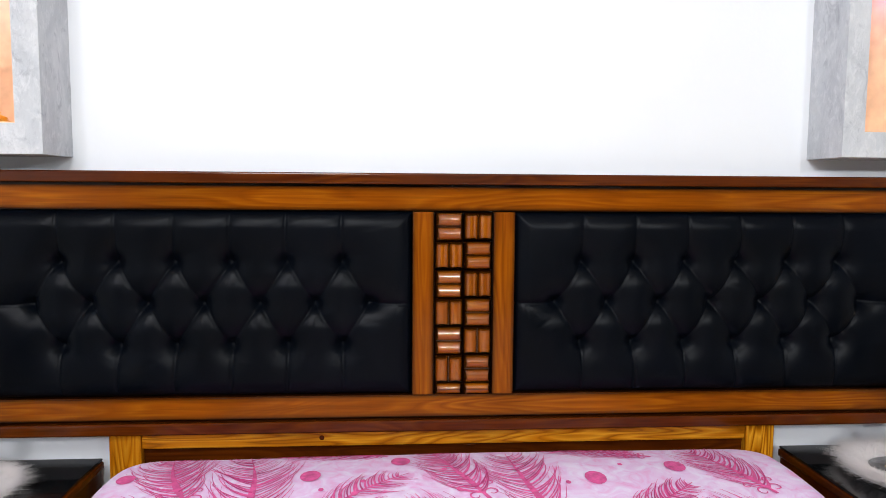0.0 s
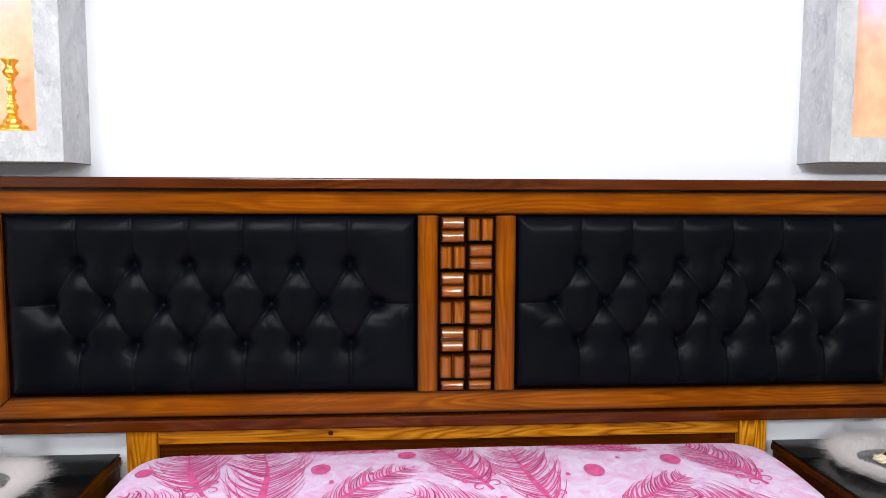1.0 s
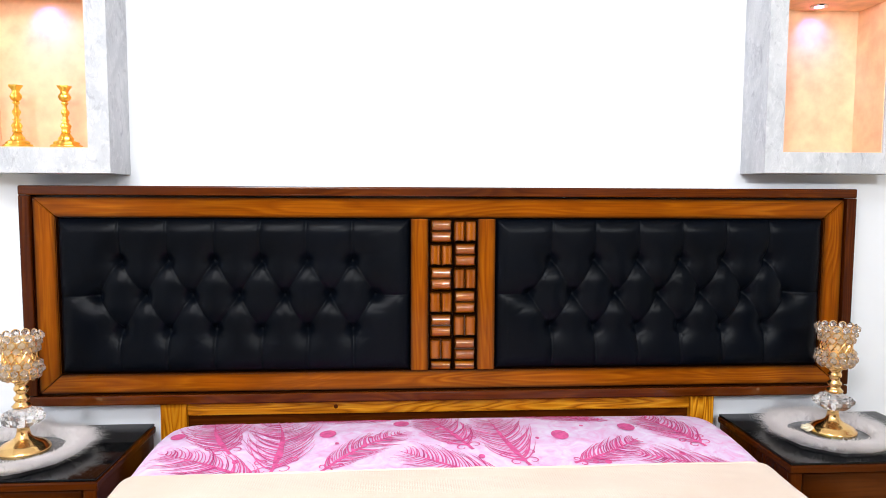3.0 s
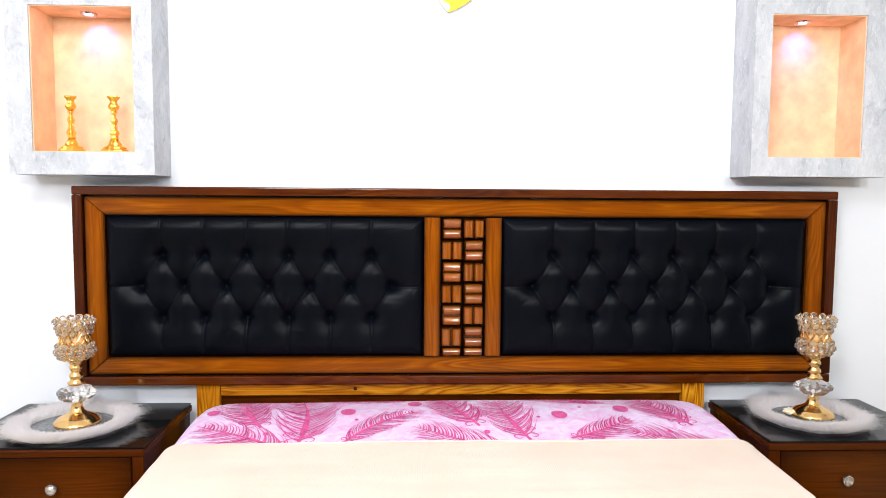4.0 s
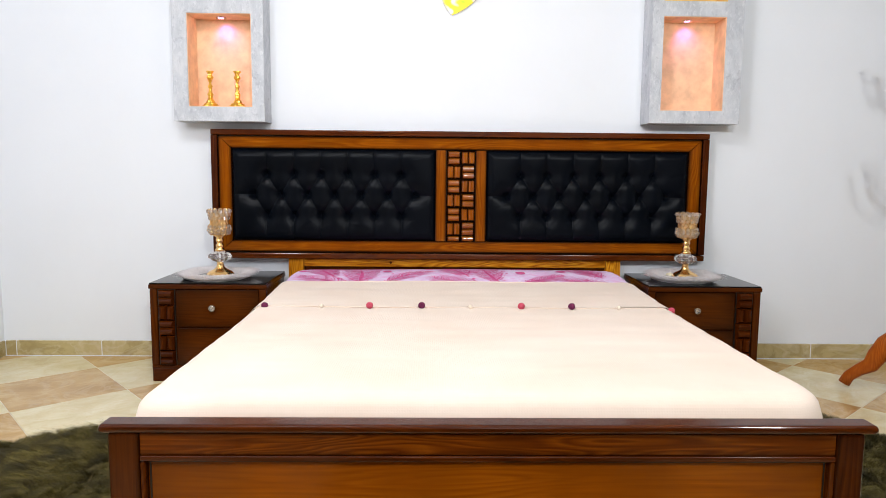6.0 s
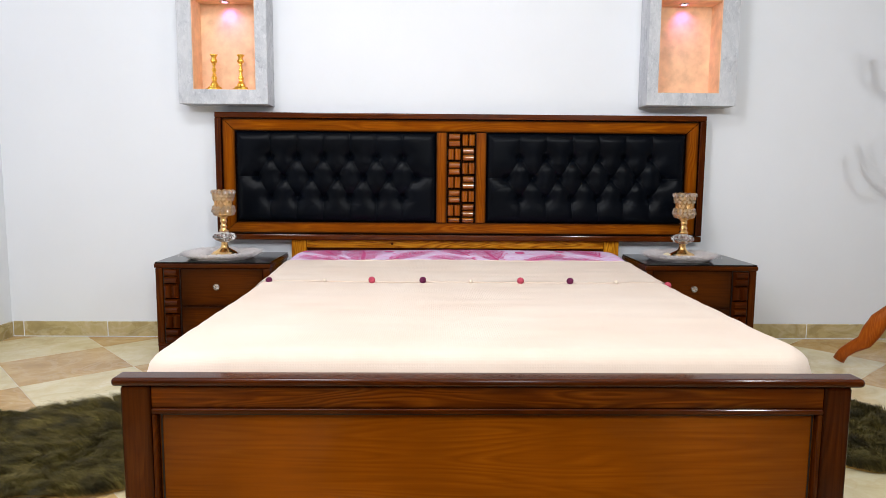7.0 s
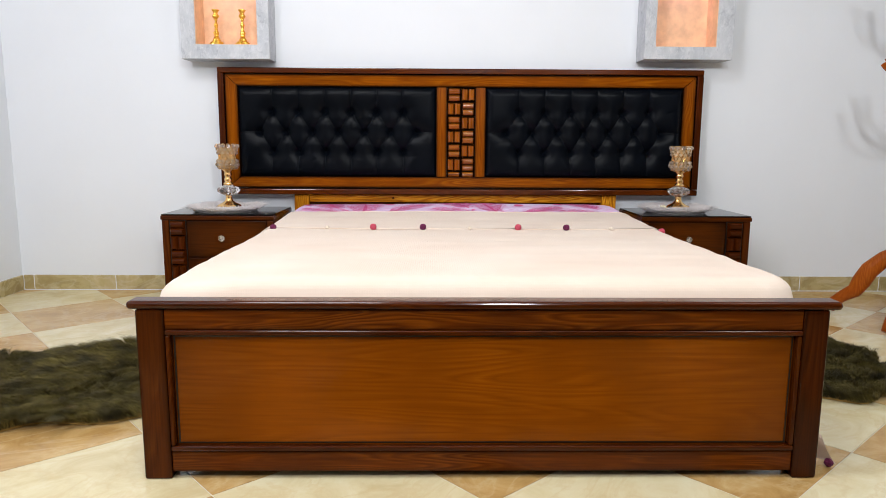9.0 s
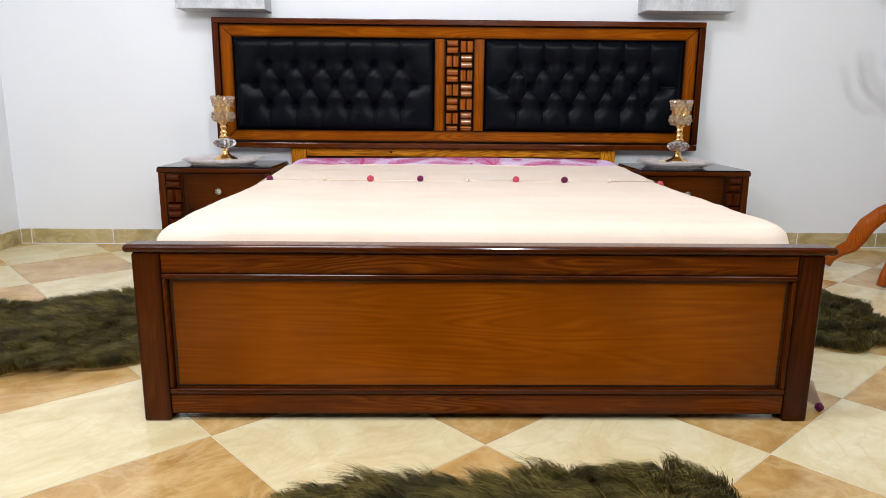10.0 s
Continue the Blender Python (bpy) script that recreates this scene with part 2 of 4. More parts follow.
_d.inputs[0].default_value, _m.inputs[0].default_value = (0.99, 0.97, 0.97, 1), 0.7
_t.links.new(_t.nodes["Principled BSDF"].outputs[0], _m.inputs[1])
_t.links.new(_d.outputs[0], _m.inputs[2])
_t.links.new(_m.outputs[0], _t.nodes["Material Output"].inputs[0])
PILE = plain("white_underfur", (0.93, 0.91, 0.90), 0.9, vary=0.05, scale=60, relief=0.6, fine=160)
HIDE = plain("tanned_hide", (0.55, 0.33, 0.08), 0.8)
GLASS_BLACK, _t, _b = material("black_glass", 0.05)
_b.inputs["Base Color"].default_value = (0.004, 0.005, 0.006, 1)
_b.inputs["Specular IOR Level"].default_value = 0.18
_t.links.new(ramp(_t, noise_tex(_t, coords(_t), 5, 4), [(0.35, (0.03, 0.03, 0.03)), (0.75, (0.10, 0.10, 0.10))]), _b.inputs["Roughness"])
CRYSTAL, _t, _b = material("crystal", 0.02)
_b.inputs["Base Color"].default_value = (1.0, 0.97, 0.95, 1)
_b.inputs["Transmission Weight"].default_value, _b.inputs["IOR"].default_value = 0.92, 1.5
AMBER_GLASS, _t, _b = material("amber_lustre_glass", 0.14, 0.5)
_b.inputs["Base Color"].default_value = (1.0, 0.74, 0.40, 1)
_b.inputs["Transmission Weight"].default_value, _b.inputs["IOR"].default_value = 0.45, 1.45
MIRROR, _t, _b = material("mirror", 0.02, 1.0)
_b.inputs["Base Color"].default_value = (0.85, 0.87, 0.9, 1)
LED, _t, _b = material("spot_glow", 0.3)
_b.inputs["Emission Color"].default_value, _b.inputs["Emission Strength"].default_value = (1.0, 0.35, 0.65, 1), 2.0
PLUM = plain("plum_wool", (0.12, 0.006, 0.05), 0.9, vary=0.3, scale=150, relief=0.5)
ROSE = plain("rose_wool", (0.52, 0.065, 0.11), 0.9, vary=0.3, scale=150, relief=0.5)
IVORY = plain("ivory_wool", (0.85, 0.76, 0.55), 0.9, vary=0.2, scale=150, relief=0.5)
CREAM_WOOL = plain("cream_wool", (0.78, 0.67, 0.55), 0.9, vary=0.2, scale=150, relief=0.5)
LEAF = plain("leaf_green", (0.20, 0.22, 0.03), 0.5, vary=0.3)
LACE = plain("silver_lace", (0.30, 0.32, 0.34), 0.4, 0.6, vary=0.6, scale=90, relief=0.4)


# ---- building helpers ----
def part(name, bm, mat, parent=None, label="", smooth=False):
    me = bpy.data.meshes.new(name)
    bm.normal_update()
    bm.to_mesh(me)
    bm.free()
    me.materials.append(mat)
    if smooth:
        me.polygons.foreach_set("use_smooth", [True] * len(me.polygons))
    ob = new(name, me)
    ob.parent = parent
    return tagged(ob, label)


def again(ob, name, parent, m):
    """Another object on the mesh of ob."""
    o = new(name, ob.data)
    o.parent = parent
    o.matrix_basis = m
    return o


def thing(name, at, label, category, group="", kind=""):
    ob = new(name)
    ob.location = at
    return tagged(ob, label, category, group, kind)


def box(x0, x1, y0, y1, z0, z1, bevel=0.003, seg=2):
    bm = bmesh.new()
    bmesh.ops.create_cube(bm, size=1)
    for v in bm.verts:
        v.co = Vector(((x0 + x1) / 2 + v.co.x * (x1 - x0), (y0 + y1) / 2 + v.co.y * (y1 - y0), (z0 + z1) / 2 + v.co.z * (z1 - z0)))
    if bevel > 0:
        bmesh.ops.bevel(bm, geom=bm.edges[:], offset=bevel, segments=seg, affect="EDGES", profile=0.5)
    return bm


def prism(points, y0, y1):
    """A prism over an outline in x and z, from y0 to y1."""
    bm = bmesh.new()
    a = [bm.verts.new((x, y0, z)) for x, z in points]
    b = [bm.verts.new((x, y1, z)) for x, z in points]
    n = len(points)
    bm.faces.new(a)
    bm.faces.new(b[::-1])
    for i in range(n):
        bm.faces.new((a[i], b[i], b[(i + 1) % n], a[(i + 1) % n]))
    bmesh.ops.recalc_face_normals(bm, faces=bm.faces[:])
    return bm


def lathe(profile, seg=32, wobble=None):
    """A body turned about z from (radius, height) pairs; wobble(angle) scales the radius."""
    bm = bmesh.new()
    rings = []
    for r, z in profile:
        ring = []
        for i in range(seg):
            a = 2 * math.pi * i / seg
            k = r * (wobble(a) if wobble else 1)
            ring.append(bm.verts.new((k * math.cos(a), k * math.sin(a), z)))
        rings.append(ring)
    for p, q in zip(rings, rings[1:]):
        for i in range(seg):
            j = (i + 1) % seg
            bm.faces.new((p[i], p[j], q[j], q[i]))
    bm.faces.new(rings[0][::-1])
    bm.faces.new(rings[-1])
    return bm


def tube(path, radii, seg=8, squash=1.0):
    """A tube along a path of points, its radius given point by point."""
    bm = bmesh.new()
    path = [Vector(p) for p in path]
    rings = []
    for i, p in enumerate(path):
        d = (path[min(i + 1, len(path) - 1)] - path[max(i - 1, 0)]).normalized()
        s = d.cross(Vector((0, 0, 1)) if abs(d.z) < 0.95 else Vector((1, 0, 0))).normalized()
        u = s.cross(d)
        r = radii[i] if isinstance(radii, (list, tuple)) else radii
        rings.append([bm.verts.new(p + r * (math.cos(2 * math.pi * k / seg) * s * squash + math.sin(2 * math.pi * k / seg) * u)) for k in range(seg)])
    for a, b in zip(rings, rings[1:]):
        for k in range(seg):
            bm.faces.new((a[k], a[(k + 1) % seg], b[(k + 1) % seg], b[k]))
    bm.faces.new(rings[0][::-1])
    bm.faces.new(rings[-1])
    bmesh.ops.recalc_face_normals(bm, faces=bm.faces[:])
    return bm


def fur(name, roots, mat, parent, length, width, lean, seed, outward=None):
    """Tapered strands on given root points."""
    rng = random.Random(seed)
    verts, faces = [], []
    for x, y, z in roots:
        a = rng.uniform(0, 2 * math.pi)
        if outward:
            ox, oy = outward(x, y)
        else:
            ox, oy = 0.0, 0.0
        dx, dy = math.cos(a) * lean + ox, math.sin(a) * lean + oy
        h = length * rng.uniform(0.55, 1.15) * (1 + 0.45 * noise.noise((x * 13, y * 13, seed)))
        s = rng.uniform(0, math.pi)
        wx, wy = math.cos(s) * width, math.sin(s) * width
        k = len(verts)
        verts += [(x - wx, y - wy, z), (x + wx, y + wy, z), (x + dx * h * 0.5 + wx * 0.7, y + dy * h * 0.5 + wy * 0.7, z + h * 0.6), (x + dx * h * 0.5 - wx * 0.7, y + dy * h * 0.5 - wy * 0.7, z + h * 0.6), (x + dx * h * 1.4, y + dy * h * 1.4, z + h * rng.uniform(0.5, 0.95))]
        faces += [(k, k + 1, k + 2, k + 3), (k + 3, k + 2, k + 4)]
    me = bpy.data.meshes.new(name)
    me.from_pydata(verts, [], faces)
    me.materials.append(mat)
    ob = new(name, me)
    ob.parent = parent
    return ob


# ---- the room ----
WEST, EAST, SOUTH, TOP = -2.47, 3.3, -6.0, 2.95


def slab(name, label, category, mat, *dims):
    ob = part(name, box(*dims, bevel=0), mat)
    return tagged(ob, label, category, kind="structure")


slab("wall_north", "smooth white painted wall behind the bed", "wall", WALL, WEST - 0.2, EAST + 0.2, 0.0, 0.2, 0.0, TOP)
slab("wall_west", "smooth white painted side wall", "wall", WALL, WEST - 0.2, WEST, SOUTH, 0.0, 0.0, TOP)
slab("wall_east", "smooth white painted side wall", "wall", WALL, EAST, EAST + 0.2, SOUTH, 0.0, 0.0, TOP)
# the south wall is never in view; its dark tone dims reflections
slab("wall_south", "unseen taupe wall facing the bed, toned dark to dim reflections", "wall", TAUPE, WEST - 0.2, EAST + 0.2, SOUTH - 0.2, SOUTH, 0.0, TOP)
slab("ceiling", "plain white painted ceiling", "ceiling", CEIL, WEST - 0.2, EAST + 0.2, SOUTH - 0.2, 0.2, TOP, TOP + 0.15)
floor = slab("floor", "diagonal checker of cream and tan marble tiles", "floor", GROUT, WEST - 0.2, EAST + 0.2, SOUTH - 0.2, 0.2, -0.1, -0.0012)

# ---- bed ----
bed = thing("bed", (0, 0, 0), "double bed of varnished brown wood with a tufted black leather headboard", "bed")
HX, HZ0, HZ1 = 1.30, 0.551, 1.223
LX0, LX1, LZ0, LZ1 = 0.134, 1.197, 0.648, 1.126
headboard = part("headboard", box(-1.285, 1.285, -0.046, -0.002, 0.575, 1.205, 0.002), BLACK, bed, "dark backing board of the headboard")
part("top_lip", box(-HX, HX, -0.088, -0.001, 1.194, HZ1, 0.005, 3), LIP_X, headboard)
part("bottom_lip", box(-HX, HX, -0.088, -0.001, HZ0, 0.581, 0.005, 3), LIP_X, headboard)
for s in (-1, 1):
    a, b = sorted((s * HX, s * 1.268))
    part("side_lip", box(a, b, -0.0875, -0.001, 0.5835, 1.1935, 0.004, 3), DARK_Z, headboard)


def band(name, corners, mat):
    """One mitred piece of the sloping inner band: outer and inner edge given in x and z."""
    (ax, az), (bx, bz), (cx, cz), (dx, dz) = corners
    bm = bmesh.new()
    out, inn = -0.0815, -0.0765
    f = [bm.verts.new(p) for p in ((ax, out, az), (bx, out, bz), (cx, inn, cz), (dx, inn, dz))]
    k = [bm.verts.new((v.co.x, -0.04, v.co.z)) for v in f]
    bm.faces.new(f)
    bm.faces.new(k[::-1])
    for i in range(4):
        bm.faces.new((f[i], k[i], k[(i + 1) % 4], f[(i + 1) % 4]))
    bmesh.ops.recalc_face_normals(bm, faces=bm.faces[:])
    bmesh.ops.bevel(bm, geom=bm.edges[:], offset=0.003, segments=2, affect="EDGES")
    return part(name, bm, mat, headboard)


OX, OZ0, OZ1, G = 1.262, 0.589, 1.188, 0.0012
band("inner_band", [(-OX + G, OZ1), (OX - G, OZ1), (LX1 - G, LZ1 + 0.002), (-LX1 + G, LZ1 + 0.002)], WOOD_X)
band("inner_band", [(-OX + G, OZ0), (OX - G, OZ0), (LX1 - G, LZ0 - 0.002), (-LX1 + G, LZ0 - 0.002)], WOOD_X)
for s in (-1, 1):
    band("inner_band", [(s * OX, OZ0 + G), (s * OX, OZ1 - G), (s * (LX1 + 0.002), LZ1 - G + 0.002), (s * (LX1 + 0.002), LZ0 + G - 0.002)], WOOD_Z)
for a, b in ((-0.134, -0.079), (0.075, 0.131)):
    part("centre_post", box(a, b, -0.083, -0.04, LZ0, LZ1 - 0.001, 0.003, 2), WOOD_Z, headboard)


def block(size, height, bars, upright, mat, parent, at):
    """A carved square with half-round bars on it, their ends cut off at a slant, facing -y."""
    prof = [(-height / 2, 0.0)]
    n = 13
    for k in range(bars):
        r = height / bars / 2
        u0 = -height / 2 + (2 * k + 1) * r
        for i in range(n):
            a = math.pi * (0.06 + 0.88 * i / (n - 1))
            prof.append((u0 - r * 0.97 * math.cos(a), 0.004 + r * 1.0 * math.sin(a)))
    prof.append((height / 2, 0.0))
    bm = bmesh.new()
    rows = []
    for u, h in prof:
        rows.append([bm.verts.new((u, d, w) if upright else (w, d, u)) for w, d in
                     ((-size / 2, 0.006), (-size / 2, 0.0), (-size / 2 + 0.42 * h, -h), (size / 2 - 0.42 * h, -h), (size / 2, 0.0), (size / 2, 0.006))])
    valley = {1 + k * n for k in range(bars + 1)} | {k * n for k in range(bars + 1)} | {len(prof) - 1}
    for i, (p, q) in enumerate(zip(rows, rows[1:])):
        for k in range(5):
            if (q[k].co - p[k].co).length > 1e-7:
                bm.faces.new((p[k], p[k + 1], q[k + 1], q[k]))
    bmesh.ops.recalc_face_normals(bm, faces=bm.faces[:])
    sharp = {v for i in valley for v in rows[i]}
    for e in bm.edges:
        a, b = e.verts
        along = any(a in r and b in r for r in rows)
        if (along and a in sharp) or (not along and (a.co - b.co).length < size):
            e.smooth = along and a not in sharp or not along and e.calc_face_angle(0) < 0.5
    ob = part("carved_block", bm, mat, parent, smooth=True)
    ob.location = at
    return ob


B = 0.0745
for col, x in ((0, -0.039), (1, 0.036)):
    first = {}
    for row in range(6):
        up = (row + col) % 2 == 1
        at = (x, -0.066, LZ1 - 0.002 - (row + 0.5) * B)
        if up in first:
            again(first[up], "carved_block", headboard, Matrix.Translation(at))
        else:
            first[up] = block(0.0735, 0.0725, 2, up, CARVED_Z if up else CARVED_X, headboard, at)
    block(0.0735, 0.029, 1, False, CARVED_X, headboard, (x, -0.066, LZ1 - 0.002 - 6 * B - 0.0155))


def tufted(name, x0, x1, z0, z1):
    """A deep-buttoned leather panel with pleats between the buttons."""
    w, h = x1 - x0, z1 - z0
    cx = (x0 + x1) / 2
    mid = [cx + (i - 3) * 0.1405 for i in range(7)]
    odd = [cx + (i - 2.5) * 0.1405 for i in range(6)]
    za, zb, zc = z1 - h * 0.272, z1 - h * 0.497, z1 - h * 0.722
    buttons = [(x, za) for x in odd] + [(x, zb) for x in mid] + [(x, zc) for x in odd]
    pleats = []
    for i, x in enumerate(odd):
        for zz in (za, zc):
            pleats += [((x, zz), (mid[i], zb)), ((x, zz), (mid[i + 1], zb))]
        pleats += [((x, za), (x, z1)), ((x, zc), (x, z0))]
    pleats += [((mid[0], zb), (x0, zb)), ((mid[-1], zb), (x1, zb))]
    nx, nz = int(w / 0.004), int(h / 0.004)
    X, Z = np.meshgrid(np.linspace(x0, x1, nx + 1), np.linspace(z0, z1, nz + 1))
    near = np.full(X.shape, 9.0)
    for (ax, az), (bx, bz) in pleats:
        dx, dz = bx - ax, bz - az
        s = np.clip(((X - ax) * dx + (Z - az) * dz) / (dx * dx + dz * dz), 0, 1)
        wob = 0.004 * np.sin(s * 3.1 + ax * 40)
        d = np.hypot(X - ax - s * dx + wob * dz * 5, Z - az - s * dz)
        fade = 1.0 + (0.35 * s if (ax == bx or az == bz) else 0.25 * np.sin(np.pi * s))
        near = np.minimum(near, d * fade)
    edge = np.minimum(np.minimum(X - x0, x1 - X), np.minimum(Z - z0, z1 - Z))
    rim = np.sqrt(np.clip(1 - (1 - np.clip(edge / 0.045, 0, 1)) ** 2, 0, 1))
    puff = 0.032 * rim * (0.76 + 0.24 * (1 - np.exp(-near / 0.020)))
    puff -= 0.0036 * rim * np.exp(-(near / 0.0030) ** 2)
    for bx, bz in buttons:
        r = np.hypot(X - bx, (Z - bz) * 1.05)
        puff -= 0.018 * np.exp(-(r / 0.017) ** 2) + 0.015 * np.exp(-(r / 0.048) ** 2)
    rng = np.random.RandomState(int(abs(x0) * 1000))
    for _ in range(60):
        wx, wz, ang = rng.uniform(x0, x1), rng.uniform(z0, z1), rng.uniform(-0.6, 0.6) + (1.57 if rng.rand() < 0.5 else 0)
        u = (X - wx) * math.cos(ang) + (Z - wz) * math.sin(ang)
        v = -(X - wx) * math.sin(ang) + (Z - wz) * math.cos(ang)
        puff += rng.uniform(-0.0008, 0.0008) * rim * np.exp(-(u / 0.03) ** 2 - (v / 0.006) ** 2)
    Y = -0.060 - puff
    verts = np.stack([X, Y, Z], -1).reshape(-1, 3)
    faces = []
    for j in range(nz):
        for i in range(nx):
            k = j * (nx + 1) + i
            faces.append((k, k + 1, k + nx + 2, k + nx + 1))
    me = bpy.data.meshes.new(name)
    me.from_pydata(verts.tolist(), [], faces)
    me.materials.append(LEATHER)
    me.polygons.foreach_set("use_smooth", [True] * len(me.polygons))
    ob = new(name, me)
    ob.parent = headboard
    tagged(ob, "deep-buttoned padded black leather panel")
    ball = None
    for bx, bz in buttons:
        at = Matrix.Translation((bx, -0.0455, bz))
        if ball is None:
            bm = bmesh.new()
            bmesh.ops.create_uvsphere(bm, u_segments=10, v_segments=6, radius=0.007)
            for v in bm.verts:
                v.co.y *= 0.4
            ball = part("leather_button", bm, LEATHER, headboard, smooth=True)
            ball.matrix_basis = at
        else:
            again(ball, "leather_button", headboard, at)


tufted("leather_panel", -LX1 + 0.001, -LX0 - 0.001, LZ0 + 0.001, LZ1 - 0.001)
tufted("leather_panel", 0.132, LX1 - 0.001, LZ0 + 0.001, LZ1 - 0.001)

# the plain pine part under the headboard, down to the floor
under = part("lower_panel", box(-0.835, 0.785, -0.045, -0.015, 0.08, 0.5495, 0.002), MID_X, bed, "plain orange pine panel under the headboard")
part("pine_rail", box(-0.831, 0.779, -0.062, -0.02, 0.507, 0.5498, 0.003), PINE_X, under)
for a, b in ((-0.912, -0.832), (0.780, 0.860)):
    part("pine_post", box(a, b, -0.066, -0.012, 0.0, 0.5496, 0.003), PINE_Z, under)
bm = lathe([(0.007, 0), (0.0063, 0.0012), (0.0021, 0.0016)], 14)
bmesh.ops.rotate(bm, verts=bm.verts[:], cent=(0, 0, 0), matrix=Matrix.Rotation(radians(90), 3, "X"))
part("wood_knot", bm, MID_Z, under).location = (-0.37, -0.0615, 0.530)
part("metal_clip", box(0.004, 0.036, -0.0625, -0.05, 0.5025, 0.5065, 0.001), MID_X, under, "small dull clip under the rail")

# footboard
FY = -2.222
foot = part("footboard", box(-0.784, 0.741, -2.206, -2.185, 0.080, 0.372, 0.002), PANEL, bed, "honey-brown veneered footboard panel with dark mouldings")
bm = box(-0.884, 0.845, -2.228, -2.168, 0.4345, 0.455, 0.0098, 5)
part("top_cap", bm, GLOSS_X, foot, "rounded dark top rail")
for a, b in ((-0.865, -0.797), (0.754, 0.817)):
    part("corner_post", box(a, b, FY, -2.165, 0.0, 0.434, 0.006, 3), POST_SHADED if a > 0 else POST_BROWN, foot)
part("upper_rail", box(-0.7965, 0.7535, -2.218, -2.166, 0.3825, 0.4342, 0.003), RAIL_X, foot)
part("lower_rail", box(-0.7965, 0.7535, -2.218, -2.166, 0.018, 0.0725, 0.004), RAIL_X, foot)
for z0, z1, y in ((0.3690, 0.3822, -2.2225), (0.0728, 0.0860, -2.2225)):
    part("moulding", box(-0.7965, 0.7535, y, -2.19, z0, z1, 0.004, 3), GLOSS_X, foot)
for a, b in ((-0.7965, -0.7855), (0.7425, 0.7535)):
    part("moulding", box(a, b, -2.2215, -2.19, 0.0862, 0.3688, 0.005, 4), MID_Z, foot)
for z in (0.3645, 0.0905):
    part("dark_inlay", box(-0.782, 0.739, -2.2075, -2.2, z - 0.0018, z + 0.0018, 0), BLACK, foot)
for x in (-0.7785, 0.7355):
    part("dark_inlay", box(x - 0.0018, x + 0.0018, -2.2076, -2.2, 0.0925, 0.3625, 0), BLACK, foot)
for a, b in ((-0.845, -0.817), (0.771, 0.799)):
    part("side_rail", box(a, b, -2.144, -0.067, 0.12, 0.36, 0.004), DARK_Y, bed)

# ---- mattress, sheet and blanket ----
MX, MY, MHX, MHY, MR, MEDGE = -0.025, -1.098, 0.853, 1.030, 0.115, 0.065


def top_height(x, y):
    """Height of the mattress's top away from its rounded border."""
    head = math.exp(-((y + 0.26) / 0.22) ** 2)
    return 0.484 + head * (0.022 + 0.012 * math.exp(-((x - 0.12) / 0.45) ** 2)) + 0.004 * noise.noise((x * 2.1, y * 2.1, 4.0)) - 0.010 * math.exp(-((y + 1.05) / 0.45) ** 2)


def cover(grow, y0, y1, drop, wrinkle, seed):
    """A cloth over the mattress from y0 to y1 with rounded borders, hanging to the height drop."""
    hx, hy, R, r = MHX + grow, MHY + grow, MR, MEDGE
    us = [-1, -0.9875, -0.975, -0.96, -0.945, -0.93] + [i / 40 for i in range(-36, 37)] + [0.93, 0.945, 0.96, 0.975, 0.9875, 1]
    vs = [-1, -0.99, -0.98, -0.97, -0.96, -0.945] + [i / 55 for i in range(-51, 52)] + [0.945, 0.96, 0.97, 0.98, 0.99, 1]
    bm = bmesh.new()
    grid = []
    for v in vs:
        line = []
        for u in us:
            x, y = hx * u, hy * v
            qx, qy = abs(x) - (hx - R), abs(y) - (hy - R)
            if qx > 0 and qy > 0:
                k = max(qx, qy) / math.hypot(qx, qy)
                qx, qy = qx * k, qy * k
                x, y = math.copysign(hx - R + qx, x), math.copysign(hy - R + qy, y)
                d = R - math.hypot(qx, qy)
            else:
                d = min(hx - abs(x), hy - abs(y))
            t = max(0.0, 1 - d / r)
            flare = min(1, max(0, (-0.72 - y) / 0.28))
            wx, wy = MX + x * (1 - 0.03 * min(1, max(0, (-MY - y - 0.6) / 1.3)) + (0.034 if x < 0 else 0.014) * flare), MY + y
            z = top_height(wx, wy) + grow - r * (1 - math.sqrt(max(0.0, 1 - t * t)))
            z -= 0.022 * flare * max(0.0, -x / hx - 0.7) / 0.3
            z += wrinkle * (noise.noise((wx * 2.2 + seed, wy * 11, 1.5)) + 0.6 * noise.noise((wx * 5 + seed, wy * 24, 7.5)))
            line.append(bm.verts.new((wx, wy, z)))
        grid.append(line)
    for a, b in zip(grid, grid[1:]):
        for i in range(len(us) - 1):
            bm.faces.new((a[i], a[i + 1], b[i + 1], b[i]))
    rim = [e for e in bm.edges if e.is_boundary]
    out = bmesh.ops.extrude_edge_only(bm, edges=rim)["geom"]
    for v in out:
        if isinstance(v, bmesh.types.BMVert):
            v.co.z = drop + 0.01 * noise.noise((v.co.x * 9, v.co.y * 9, seed))
    for cut, side in ((y0, -1), (y1, 1)):
        bmesh.ops.bisect_plane(bm, geom=bm.verts[:] + bm.edges[:] + bm.faces[:], plane_co=(0, cut, 0), plane_no=(0, side, 0), clear_outer=True)
    bmesh.ops.recalc_face_normals(bm, faces=bm.faces[:])
    return bm


